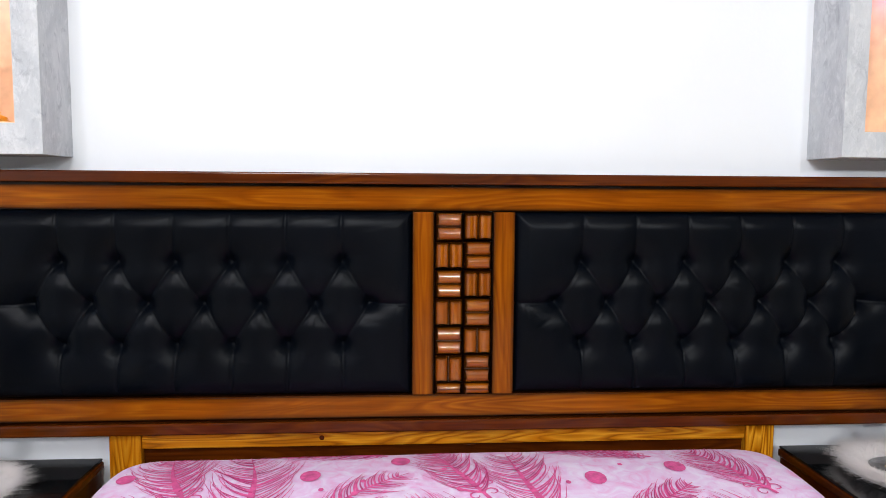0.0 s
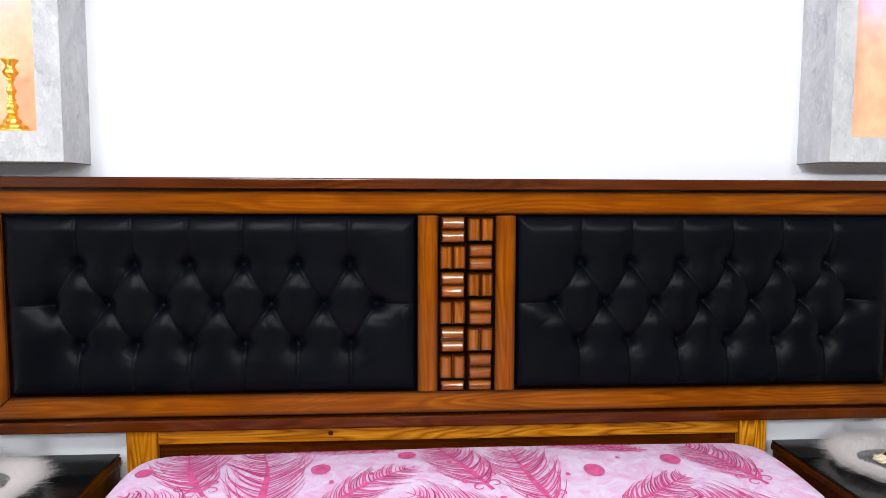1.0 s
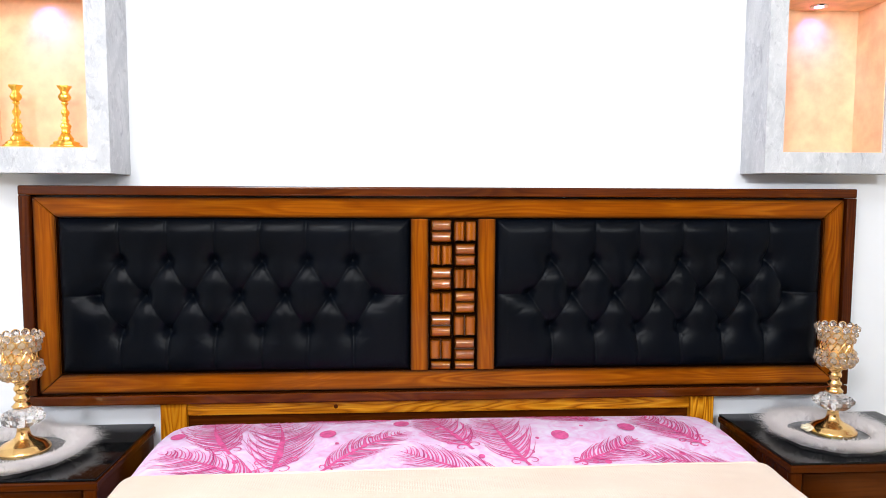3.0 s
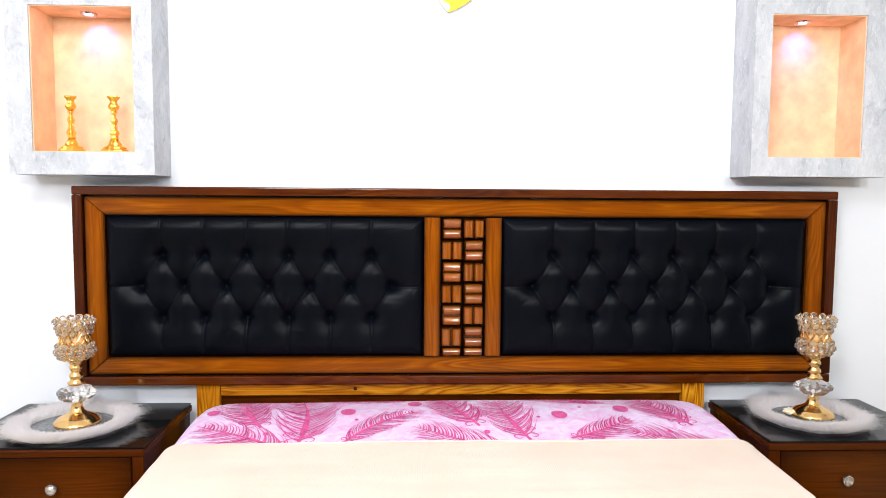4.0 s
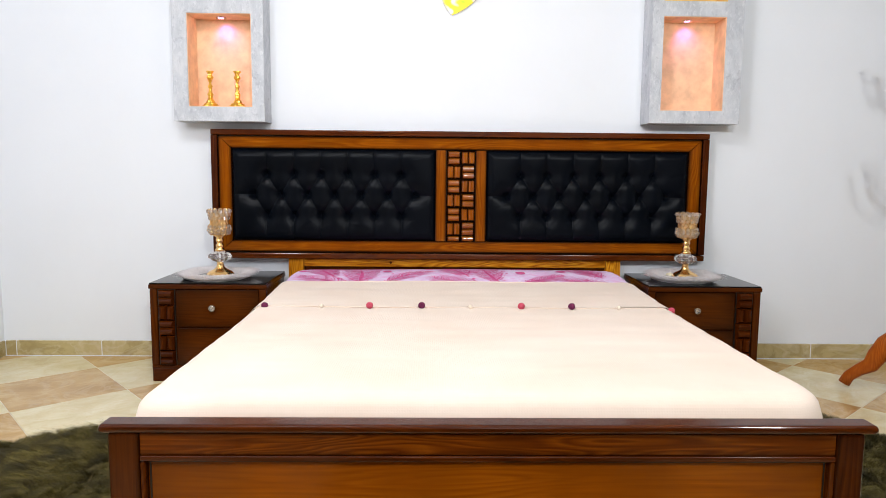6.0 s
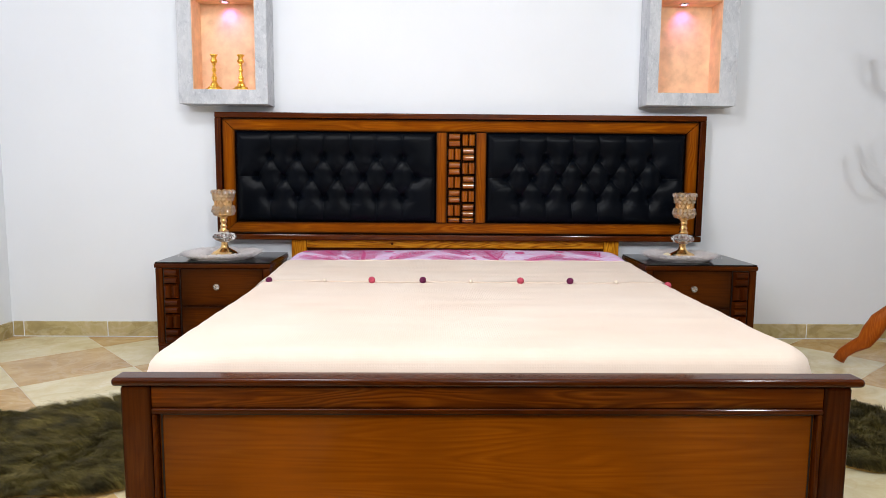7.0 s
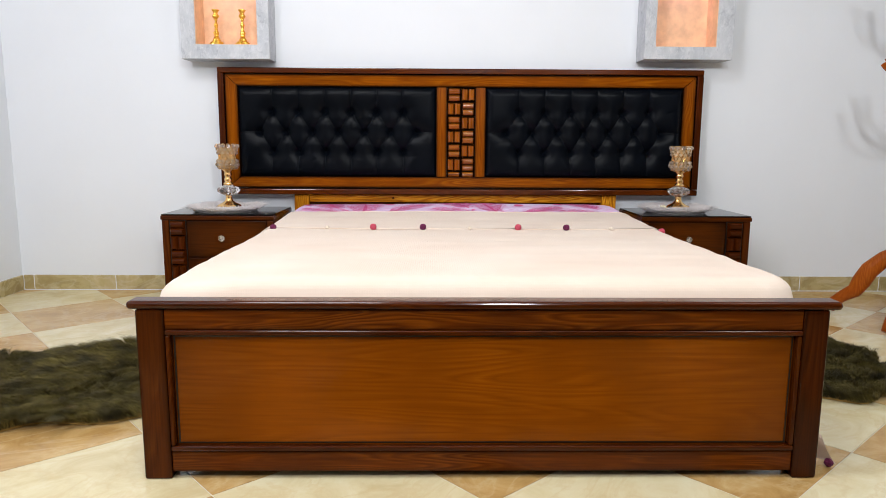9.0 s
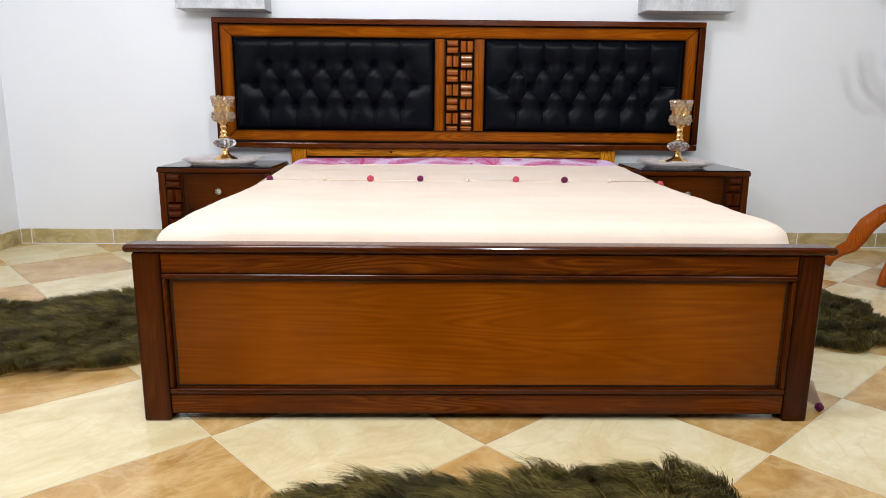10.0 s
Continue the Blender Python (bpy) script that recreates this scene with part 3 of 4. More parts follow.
mattress = part("mattress", cover(-0.006, -9, 9, 0.20, 0.0, 0), IVORY, None, smooth=True)
tagged(mattress, "thick mattress lying in the bed frame under its covers", "mattress")
sheet = part("bed_sheet", cover(0.0, -0.72, 9, 0.26, 0.0012, 3), SHEET, None, smooth=True)
tagged(sheet, "pink cotton bed sheet printed with raspberry feathers and dots", "bed sheet")
blanket = part("blanket", cover(0.005, -9, -0.97, 0.28, 0.0024, 8), BLANKET, None, smooth=True)
tagged(blanket, "cream waffle-weave blanket spread flat over the mattress", "blanket")
throw = part("folded_throw", cover(0.009, -1.020, -0.497, 0.30, 0.0034, 8), BLANKET, None, smooth=True)
tagged(throw, "turned-down cream throw edged with wool pompoms", "blanket")


def on_sheet(x, y, lift):
    hx, hy = MHX, MHY
    X, Y = x - MX, y - MY
    qx, qy = abs(X) - (hx - MR), abs(Y) - (hy - MR)
    d = MR - math.hypot(qx, qy) if qx > 0 and qy > 0 else min(hx - abs(X), hy - abs(Y))
    if d < 0.004:
        return None
    t = max(0.0, 1 - d / MEDGE)
    return Vector((x, y, top_height(x, y) - MEDGE * (1 - math.sqrt(1 - t * t)) + lift))


def ribbon(bm, pts, w0, w1, lift=0.0022):
    """A printed stroke: a strip that follows the sheet and tapers from w0 to w1."""
    row = []
    n = len(pts)
    for i, (x, y) in enumerate(pts):
        ax, ay = pts[max(i - 1, 0)]
        bx, by = pts[min(i + 1, n - 1)]
        l = math.hypot(bx - ax, by - ay) or 1
        w = (w0 + (w1 - w0) * i / (n - 1)) / 2
        p = on_sheet(x - (by - ay) / l * w, y + (bx - ax) / l * w, lift)
        q = on_sheet(x + (by - ay) / l * w, y - (bx - ax) / l * w, lift)
        if p is None or q is None or y < -0.62:
            row = []
            continue
        row.append((bm.verts.new(p), bm.verts.new(q)))
        if len(row) > 1:
            (a, b), (c, d) = row[-2], row[-1]
            bm.faces.new((a, b, d, c))


def feather(quill, tip, width, seed):
    rng = random.Random(seed)
    main, thin = bmesh.new(), bmesh.new()
    (x0, y0), (x1, y1) = quill, tip
    L = math.hypot(x1 - x0, y1 - y0)
    dx, dy = (x1 - x0) / L, (y1 - y0) / L
    bend = rng.uniform(-0.08, 0.08) * L

    def at(s, o):
        c = bend * math.sin(math.pi * s)
        return (x0 + dx * s * L - dy * (o + c), y0 + dy * s * L + dx * (o + c))

    ribbon(main, [at(i / 12, 0) for i in range(13)], 0.010, 0.002)
    ribbon(main, [at(0.12 + 0.13 * i / 6, 0) for i in range(7)], 0.008, width * 0.20, 0.0019)
    ribbon(main, [at(0.25 + 0.5 * i / 10, 0) for i in range(11)], width * 0.20, width * 0.05, 0.0019)
    for side in (-1, 1):
        for i in range(30):
            s = 0.08 + 0.84 * (i + rng.uniform(-0.35, 0.35)) / 29
            swell = math.sin(math.pi * min(1.0, 0.22 + 0.74 * s)) ** 0.8
            reach = width * 1.1 * swell * rng.uniform(0.70, 1.12)
            fwd = (1.55 - 0.7 * s) * reach / L * rng.uniform(0.75, 1.2)
            sag = rng.uniform(0.0, 0.3)
            pts = []
            for k in range(9):
                f = k / 8
                pts.append(at(s + fwd * f ** 1.25, side * reach * 1.12 * (1.35 * f - 0.35 * f ** 2) * (1 - sag * f ** 2)))
            dark = rng.random() < 0.15
            ribbon(thin if dark else main, pts, 0.0048 * rng.uniform(0.5, 1.35), 0.0007, 0.0027 if dark else 0.0022)
        for c in range(2):
            cx, cr = 0.10 + 0.12 * c, width * (0.24 - 0.06 * c)
            pts = []
            for k in range(17):
                a = k / 16 * 6.0
                r = cr * (1 - 0.7 * k / 16)
                pts.append(at(cx + (r * math.sin(a)) / L * 0.9 - 0.03, side * (cr * 1.05 - r * math.cos(a) + c * cr * 1.3)))
            ribbon(main, pts, 0.0058, 0.002)
    for bm, mat in ((main, PRINT), (thin, PRINT_DARK)):
        tagged(part("feather_print", bm, mat, sheet), kind="stuff")


FEATHERS = [((-0.625, -0.375), (-0.73, -0.11), 0.089), ((-0.498, -0.497), (-0.54, -0.12), 0.104), ((-0.373, -0.492), (-0.144, -0.267), 0.056),
            ((-0.196, -0.139), (-0.479, -0.12), 0.044), ((-0.50, -0.55), (-0.82, -0.36), 0.074), ((0.031, -0.392), (-0.091, -0.11), 0.081),
            ((0.172, -0.478), (0.101, -0.15), 0.089), ((0.467, -0.187), (0.173, -0.10), 0.052), ((0.293, -0.468), (0.509, -0.338), 0.052),
            ((0.686, -0.388), (0.573, -0.14), 0.081), ((0.12, -0.56), (-0.171, -0.39), 0.074), ((0.75, -0.55), (0.47, -0.42), 0.067)]
for i, (q, p, w) in enumerate(FEATHERS):
    feather(q, p, w, i)
for i, (x, y, r) in enumerate([(-0.375, -0.262, 0.024), (-0.164, -0.187, 0.024), (0.29, -0.309, 0.025), (0.502, -0.253, 0.025), (0.053, -0.09, 0.02), (-0.343, -0.332, 0.006), (0.384, -0.466, 0.009), (-0.267, -0.355, 0.008), (-0.80, -0.25, 0.02), (-0.60, -0.42, 0.009), (-0.25, -0.30, 0.006), (0.05, -0.43, 0.009), (0.22, -0.33, 0.006), (0.60, -0.43, 0.008), (0.37, -0.24, 0.006), (-0.06, -0.25, 0.006)]):
    bm = bmesh.new()
    ring = [on_sheet(x + r * math.cos(a * math.pi / 9), y + 1.25 * r * math.sin(a * math.pi / 9), 0.0024) for a in range(18)]
    if all(p is not None for p in ring):
        bm.faces.new([bm.verts.new(p) for p in ring])
        part("dot_print", bm, PRINT, sheet)

# pompoms along the hem of the throw
hem = [on_sheet(x / 40, -1.0205, 0.0060 + 0.0006 * math.sin(x * 1.7)) for x in range(-34, 32)]
part("stitched_hem", tube([p for p in hem if p is not None], 0.0024, 6), BLANKET, throw)
for x, mat, z in ((-0.806, PLUM, -0.006), (-0.585, CREAM_WOOL, 0), (-0.396, ROSE, 0), (-0.192, PLUM, 0), (0.0, CREAM_WOOL, 0), (0.200, ROSE, 0), (0.399, PLUM, 0), (0.585, CREAM_WOOL, 0), (0.795, ROSE, -0.018)):
    bm = bmesh.new()
    bmesh.ops.create_icosphere(bm, subdivisions=3, radius=0.0085 if mat is CREAM_WOOL else 0.0135)
    for v in bm.verts:
        v.co *= 1 + 0.16 * noise.noise(v.co * 260 + Vector((x * 9, 0, 0)))
    p = part("pompom", bm, mat, throw, "round wool pompom")
    p.location = (x, -1.035, top_height(x, -1.035) + (0.0115 if mat is CREAM_WOOL else 0.016) + z)

fold = [on_sheet(x / 40, -0.4985 + 0.0012 * math.sin(x * 0.9), 0.0062 + 0.0008 * math.sin(x * 1.3)) for x in range(-34, 32)]
part("turned_edge", tube([p for p in fold if p is not None], 0.0046, 8), BLANKET, throw)

# loose blanket corner with its tassel beside the footboard
bm = bmesh.new()
rows = []
for j in range(9):
    f = j / 8
    rows.append([bm.verts.new((0.826 + 0.004 * j + i * 0.012 + 0.006 * math.sin(i * 2.2 + f * 3), -2.08 - 0.012 * i - 0.035 * f + 0.008 * math.sin(i * 1.6), 0.075 - 0.066 * f)) for i in range(5)])
for a, b in zip(rows, rows[1:]):
    for i in range(4):
        bm.faces.new((a[i], a[i + 1], b[i + 1], b[i]))
bmesh.ops.solidify(bm, geom=bm.faces[:], thickness=0.003)
flap = part("hanging_corner", bm, BLANKET, blanket, "loose hanging blanket corner", smooth=True)
bm = bmesh.new()
bmesh.ops.create_icosphere(bm, subdivisions=3, radius=0.011)
for v in bm.verts:
    v.co *= 1 + 0.2 * noise.noise(v.co * 220)
part("pompom", bm, PLUM, blanket, "plum wool pompom at the corner").location = (0.885, -2.16, 0.0115)

# ---- nightstands ----
def nightstand(x0, x1, side, label):
    """side: -1 where the carved strip stands at the lower x, 1 at the higher."""
    cx = (x0 + x1) / 2
    y0, y1 = -0.465, -0.045
    n = thing("nightstand", (cx, 0, 0), label, "nightstand", "nightstands beside the bed")
    w = (x1 - x0) / 2
    body = part("body", box(-w + 0.004, w - 0.004, y0 + 0.012, y1, 0.066, 0.462, 0.003), DARK_Z, n)
    part("plinth", box(-w, w, y0 + 0.004, y1, 0.0, 0.066, 0.004), DARK_X, n)
    part("base_moulding", box(-w, w, y0 - 0.001, y1, 0.0665, 0.079, 0.004, 3), MID_X, n)
    part("top_moulding", box(-w - 0.004, w + 0.004, y0 - 0.006, y1, 0.4505, 0.4725, 0.005, 3), MID_X, n)
    part("glass_top", box(-w, w, y0 - 0.002, y1, 0.4727, 0.4790, 0.0015, 1), GLASS_BLACK, n, "shiny black glass top")
    for s in (-1, 1):
        a, b = sorted((s * w, s * (w - 0.034)))
        part("corner_stile", box(a, b, y0, y0 + 0.02, 0.0795, 0.450, 0.005, 3), MID_Z, n)
    u0, u1 = sorted((side * (w - 0.036), side * (w - 0.118)))
    part("carved_ground", box(u0, u1, y0 + 0.006, y0 + 0.014, 0.0797, 0.4497, 0), BLACK, n)
    uc = (u0 + u1) / 2
    zz = 0.446
    for i, up in enumerate((False, True, False, True, False)):
        block(0.074, 0.072, 2, up, DARK_Z if up else DARK_X, n, (uc, y0 + 0.004, zz - 0.0365 - i * 0.0732))
    d0, d1 = sorted((side * (w - 0.122), -side * (w - 0.037)))
    for z0, z1 in ((0.0815, 0.2615), (0.2655, 0.4475)):
        dr = part("drawer", box(d0, d1, y0 + 0.002, y0 + 0.014, z0, z1, 0.004, 3), DRAWER, n, "plain brown drawer front")
        kx, kz = (-1.192 - cx if side < 0 else 1.124 - cx), (z0 + z1) / 2 + 0.004
        prof = [(0.007, 0.0), (0.007, 0.008), (0.0155, 0.010), (0.0172, 0.014), (0.0155, 0.018)]
        bm = lathe(prof, 20)
        bmesh.ops.rotate(bm, verts=bm.verts[:], cent=(0, 0, 0), matrix=Matrix.Rotation(radians(90), 3, "X"))
        part("knob_ring", bm, CHROME, dr, smooth=False).location = (kx, y0 + 0.003, kz)
        bm = lathe([(0.0142, 0.0), (0.0130, 0.004), (0.007, 0.009)], 8)
        bmesh.ops.rotate(bm, verts=bm.verts[:], cent=(0, 0, 0), matrix=Matrix.Rotation(radians(90), 3, "X"))
        part("knob_crystal", bm, CRYSTAL, dr, "cut crystal knob").location = (kx, y0 - 0.0155, kz)
    return n


nightstand(-1.487, -0.937, -1, "brown two-drawer nightstand with black glass top under a white fur mat")
nightstand(0.888, 1.432, 1, "brown two-drawer nightstand with black glass top and crystal knobs")


# ---- fur mats and candle holders ----
def fur_mat(at, r, seed, label):
    mat = thing("fur_mat", at, label, "mat", "fur mats on the nightstands")
    part("mat_base", lathe([(r * 0.88, 0.0), (r * 0.92, 0.004), (r * 0.90, 0.010), (r * 0.85, 0.014), (r * 0.78, 0.012), (r * 0.73, 0.006)], 72, lambda a: 1 + 0.02 * math.sin(a * 9) + 0.015 * math.sin(a * 23)), PILE, mat, smooth=True)
    rng = random.Random(seed)
    roots = []
    for _ in range(22000):
        a, k = rng.uniform(0, 2 * math.pi), r * (0.73 + 0.25 * rng.random())
        roots.append((k * math.cos(a), k * math.sin(a), 0.004 + 0.012 * math.sin(math.pi * (k / r - 0.72) / 0.28)))

    def away(x, y):
        l = math.hypot(x, y)
        k = 0.25 + 3.6 * (l / r - 0.70)
        return x / l * k, y / l * k

    tagged(fur("fur_ring", roots, FUR_WHITE, mat, 0.027, 0.0012, 0.6, seed, away), "long white fur border", kind="stuff")
    bm = lathe([(r * 0.76, 0.004), (r * 0.74, 0.009), (r * 0.30, 0.0095)], 36, lambda a: 1 + 0.02 * math.sin(a * 18))
    part("lace_centre", bm, LACE, mat, "silver-grey lace centre")
    return mat


def candle_holder(at, turn, label):
    c = thing("candle_holder", at, label, "candle holder", "crystal candle holders")
    c.rotation_euler = (0, 0, turn)
    part("base", lathe([(0.064, 0.0), (0.067, 0.006), (0.066, 0.013), (0.060, 0.016), (0.058, 0.021), (0.047, 0.027), (0.030, 0.035), (0.020, 0.044), (0.017, 0.054), (0.015, 0.066), (0.017, 0.070)], 40), GOLD, c, "stepped round brass foot", True)
    part("crystal_collar", lathe([(0.016, 0.0705), (0.036, 0.078), (0.052, 0.092), (0.053, 0.102), (0.044, 0.112), (0.025, 0.121), (0.014, 0.124)], 16, lambda a: 1 + 0.09 * math.cos(a * 8)), CRYSTAL, c, "cut-crystal collar")
    part("stem", lathe([(0.021, 0.1245), (0.026, 0.130), (0.019, 0.137), (0.015, 0.142), (0.020, 0.149), (0.020, 0.155), (0.014, 0.160), (0.014, 0.168), (0.019, 0.175), (0.019, 0.181), (0.015, 0.186), (0.018, 0.194), (0.030, 0.203)], 28), GOLD, c, "ringed brass stem", True)
    part("cup", lathe([(0.028, 0.2035), (0.038, 0.210), (0.042, 0.222), (0.040, 0.245), (0.039, 0.270), (0.042, 0.298), (0.046, 0.316), (0.044, 0.316), (0.039, 0.296), (0.036, 0.245), (0.034, 0.222)], 28), AMBER_GLASS, c, "amber glass cup", True)
    part("saucer", lathe([(0.027, 0.2032), (0.040, 0.2055), (0.044, 0.211), (0.041, 0.2112)], 28), GOLD, c, smooth=True)
    bm = bmesh.new()
    for k in range(14):
        for sgn in (-1, 1):
            a0 = 2 * math.pi * k / 14
            w = tube([(0.0425 * math.cos(a0 + sgn * f * 0.45), 0.0425 * math.sin(a0 + sgn * f * 0.45), 0.252 + f * 0.032) for f in (0, 0.34, 0.67, 1.0)], 0.0019, 5)
            me = bpy.data.meshes.new("tmp")
            w.to_mesh(me)
            w.free()
            bm.from_mesh(me)
            bpy.data.meshes.remove(me)
    part("pierced_band", bm, GOLD, c, "pierced gold lattice band")
    bm = bmesh.new()
    bmesh.ops.create_icosphere(bm, subdivisions=1, radius=0.0112)
    bead = ring = None
    wire = tube([(0.0108 * math.cos(a * math.pi / 7), 0, 0.0108 * math.sin(a * math.pi / 7)) for a in range(15)], 0.0014, 5)
    rings = [(0.043, 0.215, 12, 0.0), (0.051, 0.229, 14, 0.5), (0.047, 0.246, 13, 0.0), (0.043, 0.287, 12, 0.25), (0.047, 0.304, 12, 0.75), (0.052, 0.322, 13, 0.2)]
    for r, z, n, off in rings:
        for i in range(n):
            a = 2 * math.pi * (i + off) / n
            m = pose(r * math.cos(a), r * math.sin(a), z, 0, 0, math.degrees(a) + 90)
            if bead is None:
                bead = part("crystal_bead", bm, CRYSTAL, c)
                bead.matrix_basis = m
                ring = part("wire_ring", wire, GOLD, c)
                ring.matrix_basis = m
            else:
                again(bead, "crystal_bead", c, m)
                again(ring, "wire_ring", c, m)
    return c


TOPZ = 0.479
fur_mat((-1.218, -0.292, TOPZ), 0.164, 11, "round white fur mat with a lace centre on the nightstand")
fur_mat((1.118, -0.272, TOPZ), 0.156, 12, "round white fur mat with flowers and leaves in its centre")
candle_holder((-1.203, -0.290, TOPZ + 0.0096), 0.2, "gold candle holder hung with clear crystals on a fur mat")
candle_holder((1.134, -0.264, TOPZ + 0.0096), 1.1, "gold candle holder hung with clear crystals beside a silk flower")
# silk flower and leaves at the foot of one holder
flower = thing("silk_flower", (1.056, -0.262, TOPZ + 0.0096), "small ivory silk flower with olive leaves lying on the fur mat", "artificial flower")
for i in range(9):
    a = i * 2.4
    bm = bmesh.new()
    bmesh.ops.create_uvsphere(bm, u_segments=8, v_segments=5, radius=0.011)
    for v in bm.verts:
        v.co.z *= 0.45
    p = part("petal", bm, IVORY, flower, smooth=True)
    p.matrix_basis = pose(0.008 * math.cos(a) * (i > 0), 0.008 * math.sin(a) * (i > 0), 0.012 + 0.001 * i, 25 * math.cos(a), 25 * math.sin(a), 0)
for i in range(14):
    a = -0.9 + i * 0.34
    l = 0.05 + 0.012 * math.sin(i * 3.3)
    bm = prism([(0, 0), (l * 0.35, 0.010), (l * 0.7, 0.008), (l, 0), (l * 0.7, -0.008), (l * 0.35, -0.010)], 0, 0.0012)
    p = part("leaf", bm, LEAF, flower)
    p.matrix_basis = pose(0.02 + 0.012 * i * 0.55, -0.03 + 0.004 * math.sin(i), 0.010 + 0.0012 * (i % 4), 90, 8, math.degrees(a) * 0.9)


# ---- display niches on the wall ----
def niche(x0, x1, ox0, ox1, z0, oz0, oz1, uz0, label):
    """A plaster box on the wall with two lit openings, one over the other."""
    d, uz1, top = -0.150, uz0 + 0.47, uz0 + 0.54
    n = thing("display_niche", (0, 0, 0), label, "wall niche", "display niches over the bed")
    part("side_pier", box(x0, ox0, d, 0, z0, top, 0), PLASTER, n)
    part("side_pier", box(ox1, x1, d, 0, z0, top, 0), PLASTER, n)
    for a, b in ((z0, oz0), (oz1, uz0), (uz1, top)):
        part("cross_piece", box(ox0, ox1, d, 0, a, b, 0), PLASTER, n)
    for a, b, mat in ((oz0, oz1, PEACH), (uz0, uz1, YELLOW)):
        part("back_panel", box(ox0, ox1, -0.006, -0.001, a, b, 0), mat, n, "sponge-painted back")
        for p, q in ((ox0, ox0 + 0.003), (ox1 - 0.003, ox1)):
            part("lining", box(p, q, d + 0.006, -0.0065, a + 0.0032, b - 0.0032, 0), mat, n)
        part("lining", box(ox0, ox1, d + 0.006, -0.0065, a, a + 0.003, 0), mat, n)
        part("lining", box(ox0, ox1, d + 0.006, -0.0065, b - 0.003, b, 0), mat, n)
        lx = (ox0 + ox1) / 2 - 0.012
        sp = part("spotlight", lathe([(0.012, 0.0), (0.026, -0.001), (0.027, 0.003), (0.024, 0.0035)][::-1], 24), CHROME, n, "small recessed chrome spotlight")
        sp.location = (lx, -0.062, b - 0.0068)
        part("bulb", lathe([(0.0145, -0.0022), (0.0145, -0.0014)], 20), LED, sp)
        data = bpy.data.lights.new("niche_spot", "SPOT")
        data.energy, data.spot_size, data.spot_blend, data.color, data.shadow_soft_size = 1.05, radians(105), 1.0, (1.0, 0.16, 1.0), 0.012
        lamp = new("niche_spot", data)
        lamp.matrix_world = look((lx, -0.062, b - 0.014), (lx + 0.02, 0.0, b - 0.11))
    return n


niche(-1.458, -1.003, -1.384, -1.064, 1.258, 1.330, 1.789, 1.859, "grey plaster wall niche with peach interior holding gold candlesticks")
niche(0.953, 1.418, 1.010, 1.331, 1.271, 1.335, 1.804, 1.878, "grey plaster wall niche with empty peach interior and spotlight")


def candlestick(at):
    return thing("candlestick", at, "ornate gilt candlestick standing in the lit niche", "candlestick", "candlesticks in the niche")


def gilt_stick(at, turn):
    c = candlestick(at)
    c.rotation_euler = (0, 0, turn)
    leafy = lambda a: 1 + 0.13 * math.cos(a * 6) + 0.05 * math.cos(a * 13 + 0.6)
    reeded = lambda a: 1 + 0.14 * math.cos(a * 5)
    part("foot", lathe([(0.036, 0.0), (0.038, 0.004), (0.037, 0.008), (0.029, 0.011), (0.031, 0.016), (0.024, 0.020), (0.017, 0.023), (0.019, 0.029), (0.014, 0.034), (0.010, 0.044)], 40, leafy), BRIGHT_GOLD, c, smooth=True)
    part("stem", lathe([(0.009, 0.0442), (0.013, 0.048), (0.009, 0.052), (0.012, 0.058), (0.014, 0.064), (0.010, 0.072), (0.006, 0.077), (0.011, 0.081), (0.006, 0.085), (0.007, 0.094), (0.011, 0.102), (0.010, 0.108), (0.006, 0.114), (0.005, 0.126), (0.010, 0.131), (0.006, 0.136)], 30, reeded), BRIGHT_GOLD, c, smooth=True)
    part("candle_cup", lathe([(0.007, 0.1362), (0.013, 0.142), (0.016, 0.150), (0.012, 0.157), (0.009, 0.162), (0.011, 0.170), (0.017, 0.178), (0.018, 0.182), (0.012, 0.182), (0.009, 0.172)], 30, leafy), BRIGHT_GOLD, c, smooth=True)


gilt_stick((-1.295, -0.080, 1.3333), 0.0)
gilt_stick((-1.157, -0.080, 1.3333), 0.4)

# the oval mirror and the bowl in the upper opening
m = thing("table_mirror", (-1.19, -0.065, 1.8623), "small oval mirror in an ornate gilt frame", "mirror")
oval = [(0.055 * math.cos(a), -0.004, 0.145 + 0.08 * math.sin(a)) for a in [2 * math.pi * i / 40 for i in range(41)]]
part("frame", tube(oval, [0.010 + 0.003 * math.cos(i * 1.6) for i in range(41)], 10), BRIGHT_GOLD, m, "scrolled gilt frame", True)
part("glass", prism([(0.052 * math.cos(2 * math.pi * i / 36), 0.145 + 0.077 * math.sin(2 * math.pi * i / 36)) for i in range(36)], -0.004, 0.002), MIRROR, m)
for s in (-1, 1):
    part("scroll_foot", tube([(s * 0.012, 0, 0.062), (s * 0.040, 0, 0.060), (s * 0.060, 0, 0.040), (s * 0.050, 0, 0.018), (s * 0.064, 0, 0.008)], [0.009, 0.010, 0.009, 0.009, 0.007], 8), BRIGHT_GOLD, m, smooth=True)
part("base", lathe([(0.030, 0.0), (0.030, 0.008), (0.016, 0.030), (0.012, 0.058)], 20, lambda a: 1 + 0.1 * math.cos(a * 5)), BRIGHT_GOLD, m, smooth=True)
tagged(part("gilt_bowl", lathe([(0.024, 0.0), (0.026, 0.004), (0.018, 0.010), (0.032, 0.022), (0.036, 0.036), (0.033, 0.036), (0.027, 0.022), (0.010, 0.014)], 28, lambda a: 1 + 0.05 * math.cos(a * 8)), BRIGHT_GOLD, smooth=True), "small gilt bowl on a low foot in the niche", "bowl").location = (-1.325, -0.075, 1.8623)


